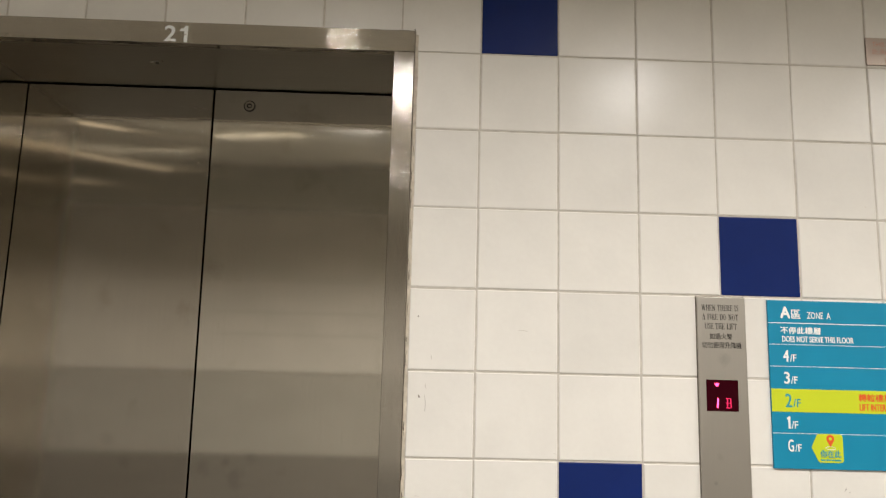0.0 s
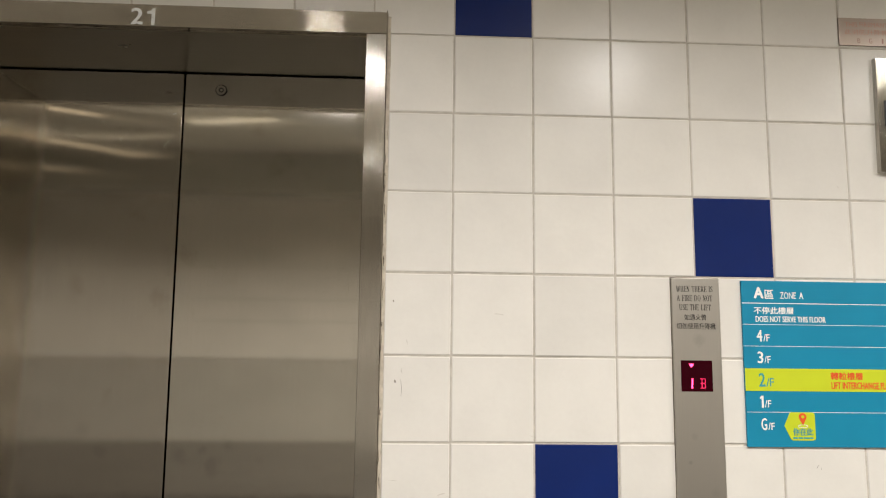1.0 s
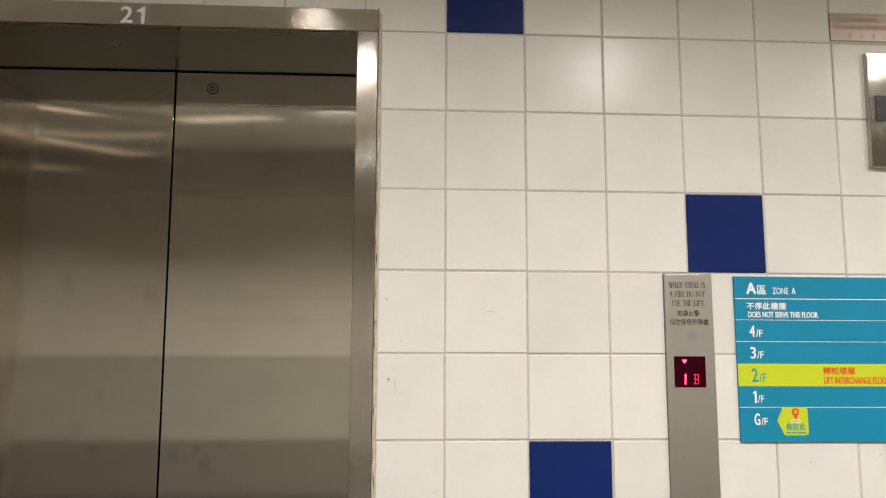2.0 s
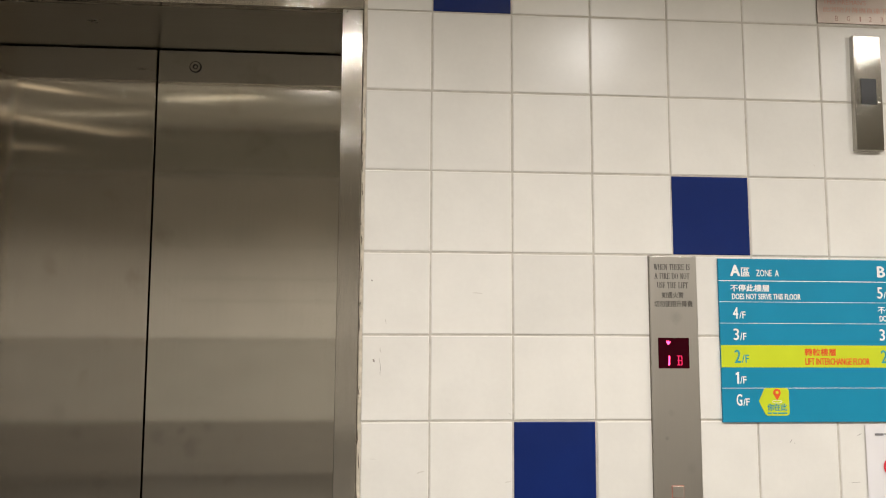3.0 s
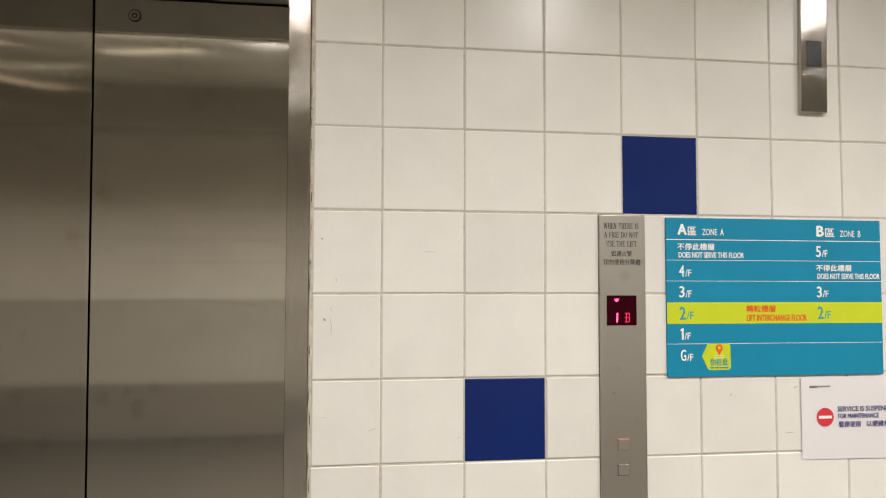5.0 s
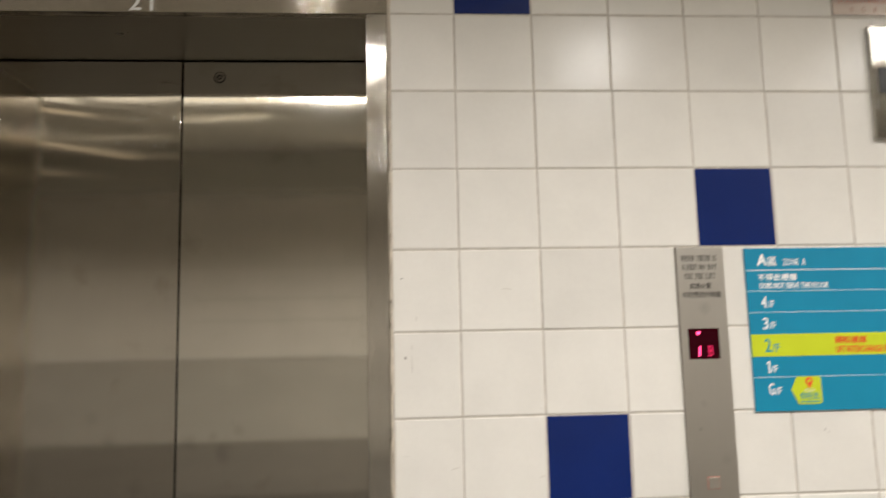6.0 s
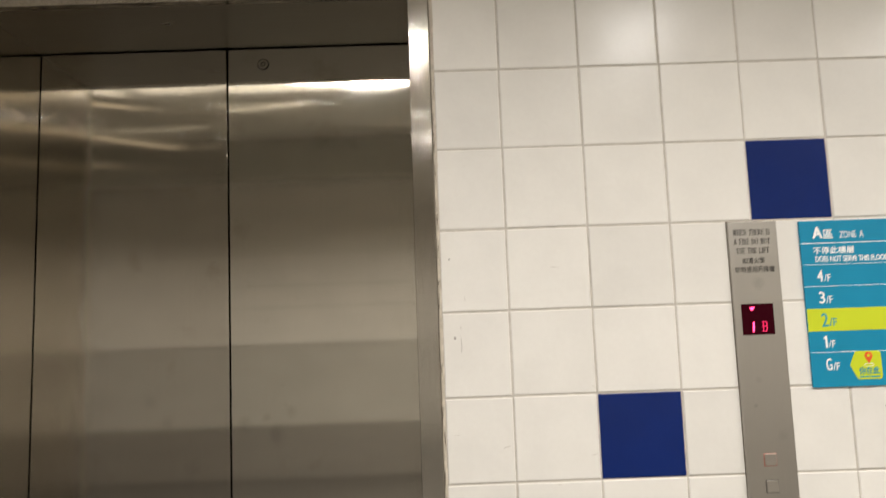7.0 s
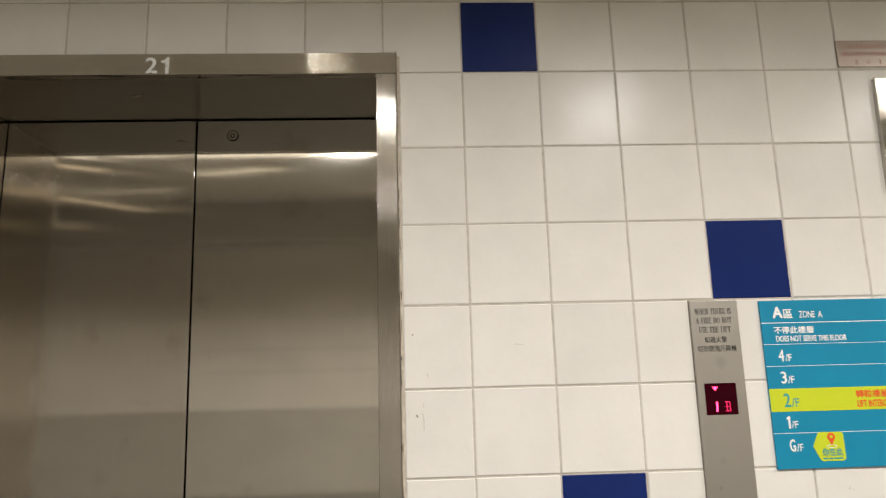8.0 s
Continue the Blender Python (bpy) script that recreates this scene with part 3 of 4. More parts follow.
# thick and thin strokes of each capital in a box 1 high: x0, z0, x1, z1, width
THICK, THIN, SERIF = 0.13, 0.065, 0.05
CAPITALS = {
    "W": (1.0, [(0.10, 1, 0.32, 0, THICK), (0.32, 0, 0.52, 1, THIN), (0.48, 1, 0.70, 0, THICK), (0.70, 0, 0.90, 1, THIN)], [(0.0, 1, 0.22), (0.78, 1, 1.0)]),
    "H": (0.74, [(0.15, 0, 0.15, 1, THICK), (0.59, 0, 0.59, 1, THICK), (0.15, 0.5, 0.59, 0.5, THIN)], [(0.02, 0, 0.28), (0.02, 1, 0.28), (0.46, 0, 0.72), (0.46, 1, 0.72)]),
    "E": (0.62, [(0.15, 0, 0.15, 1, THICK), (0.15, 0.97, 0.55, 0.97, THIN), (0.15, 0.52, 0.44, 0.52, THIN), (0.15, 0.03, 0.58, 0.03, THIN), (0.55, 0.99, 0.56, 0.80, THIN), (0.57, 0.01, 0.59, 0.22, THIN), (0.44, 0.62, 0.44, 0.42, THIN)], [(0.02, 0, 0.28), (0.02, 1, 0.28)]),
    "N": (0.74, [(0.14, 0, 0.14, 1, THIN), (0.14, 1, 0.60, 0, THICK), (0.60, 0, 0.60, 1, THIN)], [(0.02, 0, 0.27), (0.0, 1, 0.20), (0.47, 1, 0.73)]),
    "T": (0.66, [(0.33, 0, 0.33, 1, THICK), (0.03, 0.97, 0.63, 0.97, THIN), (0.04, 0.99, 0.04, 0.76, THIN), (0.62, 0.99, 0.62, 0.76, THIN)], [(0.19, 0, 0.47)]),
    "R": (0.72, [(0.15, 0, 0.15, 1, THICK), (0.15, 0.97, 0.42, 0.97, THIN), (0.42, 0.97, 0.52, 0.85, THIN), (0.53, 0.87, 0.53, 0.65, THICK), (0.52, 0.64, 0.40, 0.52, THIN), (0.15, 0.5, 0.42, 0.5, THIN), (0.34, 0.5, 0.62, 0, THICK)], [(0.02, 0, 0.28), (0.02, 1, 0.28), (0.54, 0, 0.72)]),
    "I": (0.34, [(0.17, 0, 0.17, 1, THICK)], [(0.03, 0, 0.31), (0.03, 1, 0.31)]),
    "S": (0.54, [(0.46, 0.98, 0.46, 0.76, THIN), (0.44, 0.90, 0.28, 0.98, THIN), (0.28, 0.98, 0.12, 0.88, THIN), (0.11, 0.90, 0.12, 0.68, THICK), (0.12, 0.66, 0.44, 0.36, THICK), (0.45, 0.36, 0.44, 0.14, THICK), (0.44, 0.12, 0.27, 0.02, THIN), (0.27, 0.02, 0.08, 0.12, THIN), (0.07, 0.26, 0.07, 0.02, THIN)], []),
    "A": (0.74, [(0.10, 0, 0.36, 1, THIN), (0.36, 1, 0.63, 0, THICK), (0.19, 0.34, 0.53, 0.34, THIN)], [(0.0, 0, 0.22), (0.50, 0, 0.74)]),
    "F": (0.58, [(0.15, 0, 0.15, 1, THICK), (0.15, 0.97, 0.53, 0.97, THIN), (0.15, 0.52, 0.42, 0.52, THIN), (0.53, 0.99, 0.54, 0.78, THIN), (0.42, 0.62, 0.42, 0.42, THIN)], [(0.02, 0, 0.30), (0.02, 1, 0.28)]),
    "D": (0.76, [(0.15, 0, 0.15, 1, THICK), (0.15, 0.97, 0.44, 0.97, THIN), (0.44, 0.97, 0.62, 0.80, THIN), (0.64, 0.82, 0.64, 0.18, THICK), (0.62, 0.20, 0.44, 0.03, THIN), (0.15, 0.03, 0.44, 0.03, THIN)], [(0.02, 0, 0.28), (0.02, 1, 0.28)]),
    "O": (0.76, [(0.12, 0.74, 0.12, 0.26, THICK), (0.13, 0.76, 0.28, 0.97, THIN), (0.28, 0.97, 0.48, 0.97, THIN), (0.48, 0.97, 0.63, 0.76, THIN), (0.64, 0.74, 0.64, 0.26, THICK), (0.63, 0.24, 0.48, 0.03, THIN), (0.28, 0.03, 0.48, 0.03, THIN), (0.13, 0.24, 0.28, 0.03, THIN)], []),
    "U": (0.74, [(0.15, 1, 0.15, 0.24, THICK), (0.15, 0.24, 0.28, 0.03, THIN), (0.28, 0.03, 0.48, 0.03, THIN), (0.48, 0.03, 0.60, 0.24, THIN), (0.61, 0.22, 0.61, 1, THIN)], [(0.02, 1, 0.28), (0.50, 1, 0.73)]),
    "L": (0.60, [(0.15, 0, 0.15, 1, THICK), (0.15, 0.03, 0.56, 0.03, THIN), (0.56, 0.01, 0.58, 0.26, THIN)], [(0.02, 0, 0.28), (0.02, 1, 0.30)]),
}


def serif_line(text, x0, x1, z0, z1, y, mat, parent, label):
    """One line of engraved serif capitals in the box x0..x1, z0..z1."""
    total = sum(0.46 if c == " " else CAPITALS[c][0] + 0.06 for c in text) - 0.06
    sx, sz = (x1 - x0) / total, z1 - z0
    bm = bmesh.new()
    at = 0.0
    for c in text:
        if c == " ":
            at += 0.46
            continue
        wide, strokes, serifs = CAPITALS[c]
        for n, (a, b, d, e, w) in enumerate(strokes):
            bar(bm, x0 + (at + a) * sx, z0 + b * sz, x0 + (at + d) * sx, z0 + e * sz, w * sz * 0.8, y - 0.00003 * n, y + 0.0006)
        for a, b, d in serifs:
            zz = z0 + (0.025 if b == 0 else 0.975) * sz
            bar(bm, x0 + (at + a) * sx, zz, x0 + (at + d) * sx, zz, SERIF * sz, y - 0.0003, y + 0.0006)
        at += wide + 0.06
    part("engraving", bm, mat, parent, label)


for text, a, b, z0, z1 in (("WHEN THERE IS", 0.5525, 0.6425, 1.4605, 1.475), ("A FIRE DO NOT", 0.5535, 0.6410, 1.438, 1.4525), ("USE THE LIFT", 0.5590, 0.6370, 1.4155, 1.430)):
    serif_line(text, a, b, z0, z1, PY - 0.0005, M_ENGRAVE, plate, "black engraved warning")
for text, a, b, z0, z1 in (("\u5982\u9047\u706b\u8b66", 0.5705, 0.6250, 1.391, 1.4055), ("\u5207\u52ff\u4f7f\u7528\u5347\u964d\u6a5f", 0.5510, 0.6470, 1.369, 1.3845)):
    lettering("engraving", text, a, b, z0, z1, PY - 0.0005, M_ENGRAVE, plate, "black engraved warning", 0.0001)
display = boxpart("display", 0.5585, 0.635, PY - 0.0012, PY + 0.002, 1.219, 1.2935, M_GLASSRED, panel, 0.0006, "dark red display window")
DY0, DY1 = PY - 0.0022, PY - 0.0013


def stroke(parent, mat, *segs, w=0.0028, name="lit_segment"):
    bm = bmesh.new()
    for a in segs:
        bar(bm, *a, w, DY0, DY1)
    return part(name, bm, mat, parent)


stroke(display, M_LED, (0.5838, 1.2265, 0.5852, 1.2500), w=0.0034)
ax, bx, z0, zm, z1 = 0.6040, 0.6160, 1.2275, 1.2385, 1.2495
for s in ((ax, z1, bx, z1), (ax, zm, bx, zm), (ax, z0, bx, z0), (bx, zm + 0.001, bx, z1 - 0.001), (bx, z0 + 0.001, bx, zm - 0.001), (ax + 0.004, z0, ax + 0.004, z1)):
    stroke(display, M_LEDDIM, s, w=0.0016)
bm = bmesh.new()
prism(bm, [(0.5775, 1.2865), (0.579, 1.2815), (0.5835, 1.2765), (0.588, 1.2815), (0.5895, 1.2865), (0.5862, 1.2835), (0.5835, 1.2872), (0.5808, 1.2835)], DY0, DY1)
part("direction_arrow", bm, M_LED, display, "glowing red down arrow")
for bz, lit in ((0.926, True), (0.865, False)):
    bx0, bx1 = 0.584, 0.6115
    bm = bmesh.new()
    box(bm, bx0 - 0.0012, bx1 + 0.0012, PY - 0.001, PY + 0.001, bz - 0.0148, bz + 0.0148, 0.0004, 1)
    b = part("button_surround", bm, M_RING if lit else M_GAP, panel, "faintly glowing red edge" if lit else "dark shadow gap")
    bm = bmesh.new()
    box(bm, bx0 + 0.0002, bx1 - 0.0002, PY - 0.003, PY + 0.0005, bz - 0.0134, bz + 0.0134, 0.0012)
    part("button", bm, M_BUTTON, b, "square steel push button")
bm = bmesh.new()
wx, wz = 0.5985, 0.7665
sy0, sy1 = PY - 0.0008, PY + 0.001
disc(bm, wx - 0.003, wz, 0.0052, sy0, sy1, 20)
bar(bm, wx - 0.003, wz - 0.006, wx - 0.0015, wz - 0.027, 0.0056, sy0, sy1)
bar(bm, wx - 0.002, wz - 0.0130, wx + 0.0105, wz - 0.0130, 0.0036, sy0, sy1)
bar(bm, wx - 0.0042, wz - 0.0255, wx + 0.0125, wz - 0.0255, 0.0046, sy0, sy1)
bar(bm, wx + 0.0110, wz - 0.0245, wx + 0.0185, wz - 0.0400, 0.0046, sy0, sy1)
bar(bm, wx + 0.0175, wz - 0.0395, wx + 0.0225, wz - 0.0375, 0.0036, sy0, sy1)
# the wheel, open where the seat crosses it
for k in range(20):
    a0, a1 = (math.radians(108 + 240 * q / 20) for q in (k, k + 1.05))
    bar(bm, wx - 0.001 + 0.0150 * math.cos(a0), wz - 0.0315 + 0.0150 * math.sin(a0), wx - 0.001 + 0.0150 * math.cos(a1), wz - 0.0315 + 0.0150 * math.sin(a1), 0.0036, sy0, sy1)
part("accessible_symbol", bm, M_BLACKINK, plate, "black wheelchair symbol")

# ---- floor directory sign ----
SX0, SX1, SZ0, SZ1 = 0.7165, 1.3135, 1.0935, 1.4925
SY = -0.006
sign = thing("floor_directory_sign", "teal plastic floor directory with white lettering and a lime band", "sign")
sign.location, sign.scale = (0.711 - 0.7165 * 0.988, 0, 1.493 - 1.4925 * 0.9945), (0.988, 1, 0.9945)
bm = bmesh.new()
box(bm, SX0, SX1, SY, 0.0005, SZ0, SZ1, 0.0008)
board = part("board", bm, M_TEAL, sign)
boxpart("lime_band", SX0 + 0.0004, SX1 - 0.0004, SY - 0.0006, SY + 0.001, 1.2255, 1.2795, M_LIME, board, label="lime yellow band")
for z, w in ((1.4375, 0.0019), (1.3855, 0.0011), (1.3330, 0.0011), (1.1755, 0.0011)):
    boxpart("divider", SX0 + 0.0004, SX1 - 0.0004, SY - 0.0004, SY + 0.001, z - w / 2, z + w / 2, M_WHITE, board, label="thin white line")
TY = SY - 0.0008


def sign_text(text, a, b, z0, z1, mat=M_WHITE, bold=0.0, lean=0.0):
    lettering("lettering", text, a, b, z0, z1, TY, mat, board, "", bold, lean)


CJK_NOSTOP = "\u4e0d\u505c\u6b64\u6a13\u5c64"
for dx, letter in ((0.0, "A"), (0.3835, "B")):
    sign_text(letter, 0.7465 + dx, 0.7725 + dx - (0.004 if letter == "B" else 0), 1.4490, 1.4775, bold=0.0016)
    sign_text("\u5340", 0.7745 + dx - (0.003 if letter == "B" else 0), 0.7975 + dx, 1.4485, 1.4705, bold=0.0005)
    sign_text("ZONE  " + letter, 0.8135 + dx, 0.8725 + dx, 1.4490, 1.4655, bold=0.0002)
sign_text(CJK_NOSTOP, 0.7455, 0.8455, 1.4110, 1.4285, bold=0.0005)
sign_text("DOES NOT SERVE THIS FLOOR", 0.7490, 0.9265, 1.3915, 1.4060, bold=0.0005)
sign_text(CJK_NOSTOP, 1.1265, 1.2275, 1.3590, 1.3765, bold=0.0005)
sign_text("DOES NOT SERVE THIS FLOOR", 1.1300, 1.3085, 1.3390, 1.3535, bold=0.0005)


def floor_number(n, x, z, mat=M_WHITE, s=1.0):
    w = (0.0085 if n == "1" else 0.0145) * s
    if n == "1":
        bm = bmesh.new()
        prism(bm, [(x + 0.0035, z), (x + 0.0085, z), (x + 0.0085, z + 0.0285), (x + 0.0050, z + 0.0285), (x, z + 0.0248), (x, z + 0.0205), (x + 0.0035, z + 0.0225)], TY, TY + 0.0005)
        part("lettering", bm, mat, board)
    else:
        sign_text(n, x, x + w, z, z + 0.0285 * s, mat, bold=0.0007)
    sign_text("/F", x + w + 0.0022, x + w + 0.0185 * s, z + 0.0005, z + 0.0180 * s, mat, bold=0.0003)


for n, x, z in (("4", 0.7495, 1.3440), ("3", 0.7495, 1.2915), ("1", 0.7515, 1.1860), ("G", 0.7515, 1.1330), ("5", 1.1275, 1.3960), ("3", 1.1275, 1.2915)):
    floor_number(n, x, z)
for x in (0.7500, 1.1285):
    floor_number("2", x, 1.2360, M_TEALINK, 1.14)
sign_text("\u8f49\U000282e2\u6a13\u5c64", 0.9300, 1.0110, 1.2535, 1.2720, M_ORANGE, bold=0.0005)
sign_text("LIFT INTERCHANGE FLOOR", 0.9310, 1.0985, 1.2315, 1.2485, M_ORANGE, bold=0.0006)
bm = bmesh.new()
prism(bm, [(0.8085, 1.1440), (0.8205, 1.1690), (0.8225, 1.1730), (0.8270, 1.1760), (0.8775, 1.1760), (0.8830, 1.1735), (0.8850, 1.1690), (0.8850, 1.1160), (0.8830, 1.1115), (0.8775, 1.1095), (0.8285, 1.1095), (0.8240, 1.1120), (0.8220, 1.1160)], TY, SY + 0.001)
badge = part("location_badge", bm, M_LIME, board, "lime arrow-shaped badge")
bm = bmesh.new()
pin = [(0.8545 + 0.0095 * math.cos(a), 1.1645 + 0.0095 * math.sin(a)) for a in [radians(d) for d in range(-25, 206, 15)]]
prism(bm, pin + [(0.8545, 1.1455)], TY - 0.0006, TY + 0.0002)
pin_ob = part("map_pin", bm, M_ORANGE, badge, "orange map pin")
bm = bmesh.new()
disc(bm, 0.8545, 1.1650, 0.0036, TY - 0.0012, TY, 20)
part("pin_eye", bm, M_LIME, pin_ob)
bm = bmesh.new()
for i in range(28):
    a0, a1 = 2 * math.pi * i / 28, 2 * math.pi * (i + 1) / 28
    bar(bm, 0.8545 + 0.0120 * math.cos(a0), 1.1430 + 0.0034 * math.sin(a0), 0.8545 + 0.0120 * math.cos(a1), 1.1430 + 0.0034 * math.sin(a1), 0.0013, TY - 0.0002, TY + 0.0002)
part("pin_ring", bm, M_PAPER, badge)
lettering("lettering", "\u4f60\u5728\u6b64", 0.8285, 0.8790, 1.1210, 1.1385, TY - 0.0006, M_TEALINK, badge, "", 0.0004)
bm = bmesh.new()
for a, b in ((0.829, 0.840), (0.842, 0.853), (0.855, 0.8785)):
    box(bm, a, b, TY - 0.0005, TY + 0.0002, 1.1135, 1.1170)
part("fine_print", bm, M_TEALINK, badge, "fine print too small to read")

# ---- paper notice ----
NX0, NZ0, NZ1 = 1.0740, 0.8735, 1.0815
NY = -0.0026
notice = thing("paper_notice", "white paper maintenance notice with a red no-entry mark", "notice")
notice.location = (-0.0045, 0, 0.0075)
bm = bmesh.new()
nx, nz = 16, 10
vs = {}
for i in range(nx + 1):
    for j in range(nz + 1):
        u, v = i / nx, j / nz
        curl = 0.0012 * math.sin(3.1 * u + 1.0) * math.sin(2.6 * v) + 0.002 * (u * u) * (1 - v) ** 2
        for k in (0, 1):
            vs[i, j, k] = bm.verts.new((NX0 + u * 0.297, NY - curl * 0.6 + k * 0.0004, NZ0 + v * (NZ1 - NZ0) + 0.0015 * (1 - u)))
for i in range(nx):
    for j in range(nz):
        bm.faces.new((vs[i, j, 0], vs[i + 1, j, 0], vs[i + 1, j + 1, 0], vs[i, j + 1, 0]))
        bm.faces.new((vs[i, j, 1], vs[i, j + 1, 1], vs[i + 1, j + 1, 1], vs[i + 1, j, 1]))
sheet = part("sheet", bm, M_PAPER, notice, smooth=True)
QY = NY - 0.0022
bm = bmesh.new()
disc(bm, 1.1385, 0.9810, 0.0235, QY, QY + 0.0003, 40)
mark = part("no_entry_mark", bm, M_SIGNRED, sheet, "red no-entry disc")
boxpart("mark_bar", 1.1205, 1.1565, QY - 0.0005, QY, 0.9775, 0.9845, M_WHITE, mark)
for text, a, b, z0, z1 in (("SERVICE IS SUSPENDED", 1.1730, 1.3400, 0.9945, 1.0075), ("FOR MAINTENANCE", 1.1740, 1.2890, 0.9765, 0.9890), ("\u66ab\u505c\u4f7f\u7528", 1.1755, 1.2370, 0.9545, 0.9700), ("\u4ee5\u4fbf\u7dad\u4fee", 1.2530, 1.3200, 0.9545, 0.9700)):
    lettering("lettering", text, a, b, z0, z1, QY, M_NAVY, sheet, "", 0.0004)
bm = bmesh.new()
box(bm, 1.0965, 1.1190, QY, QY + 0.0003, 1.0555, 1.0610)
box(bm, 1.1210, 1.1540, QY, QY + 0.0003, 1.0575, 1.0605)
part("letterhead", bm, M_GREYINK, sheet, "small grey letterhead")

# ---- arrival indicator ----
ind = thing("arrival_indicator", "narrow steel arrival indicator with a dark window", "indicator")
ind.matrix_world = pose(1.1185, 0, 1.9220, 0, 1.0, 0)  # hung a little out of plumb
bm = bmesh.new()
box(bm, -0.0365, 0.0365, -0.016, 0.001, -0.1505, 0.1505, 0.0015)
part("housing", bm, M_LANTERN, ind)
boxpart("window", -0.0205, 0.0205, -0.0172, -0.014, -0.0310, 0.0365, M_SMOKED, ind, 0.0005, "dark smoked window")

# ---- engraved plate ----
fire = thing("fire_lift_plate", "small engraved steel plate with faded red lettering", "sign plate")
bm = bmesh.new()
box(bm, 1.0010, 1.3300, -0.004, 0.001, 2.1090, 2.1840, 0.0006)
fplate = part("plate", bm, M_FIRE, fire)
for text, a, b, z0, z1, mat in (("THIS FIREMAN'S", 1.0170, 1.1330, 2.1600, 2.1730, M_REDINK), ("\u6b64\u6d88\u9632\u5347\u964d\u6a5f\u76f4\u9054\u4e0b", 1.0150, 1.1900, 2.1385, 2.1530, M_REDINK), ("B", 1.0480, 1.0555, 2.1155, 2.1290, M_BROWNINK), ("G", 1.0790, 1.0875, 2.1155, 2.1290, M_BROWNINK), ("1", 1.1135, 1.1175, 2.1155, 2.1290, M_BROWNINK), ("2", 1.1390, 1.1470, 2.1155, 2.1290, M_BROWNINK), ("3", 1.1700, 1.1780, 2.1155, 2.1290, M_BROWNINK)):
    lettering("engraving", text, a, b, z0, z1, -0.0045, mat, fplate)

# ---- tiles, joints and marks on the wall ----
T, GAP = 0.2, 0.0043
BLUE = {(0, -1), (3, 2), (1, 5)}


def tile_mesh(name, x0, x1, z0, z1, mat):
    bm = bmesh.new()
    b = 0.0021
    pts = [(x0, z0), (x1, z0), (x1, z1), (x0, z1)]
    ins = [(x0 + b, z0 + b), (x1 - b, z0 + b), (x1 - b, z1 - b), (x0 + b, z1 - b)]
    back = [bm.verts.new((x, 0.006, z)) for x, z in pts]
    rim = [bm.verts.new((x, 0.0013, z)) for x, z in pts]
    top = [bm.verts.new((x, 0.0, z)) for x, z in ins]
    bm.faces.new(top)
    for i in range(4):
        j = (i + 1) % 4
        bm.faces.new((rim[i], rim[j], top[j], top[i]))
        bm.faces.new((back[i], back[j], rim[j], rim[i]))
    bmesh.ops.recalc_face_normals(bm, faces=bm.faces[:])
    me = bpy.data.meshes.new(name)
    bm.to_mesh(me)
    bm.free()
    me.materials.append(mat)
    return me


h = (T - GAP) / 2
FULL = tile_mesh("tile", -h, h, -h, h, M_TILE)
FULL_BLUE = tile_mesh("blue_tile", -h, h, -h, h, M_BLUE)
# the setter's courses wander a little
COURSE = {2.3: 0.0025, 2.1: 0.0030, 1.3: 0.0026, 1.1: 0.0010, 0.9: 0.0032}
UPRIGHT = {-1.0: -0.004, -0.8: -0.004, -0.6: -0.002, -0.4: -0.002, -0.2: -0.001, 0.0: 0.0022, 0.2: 0.0010, 0.4: 0.0010, 1.0: 0.0022}


def joint(v, wander):
    return v + wander.get(round(v, 1), 0.0)


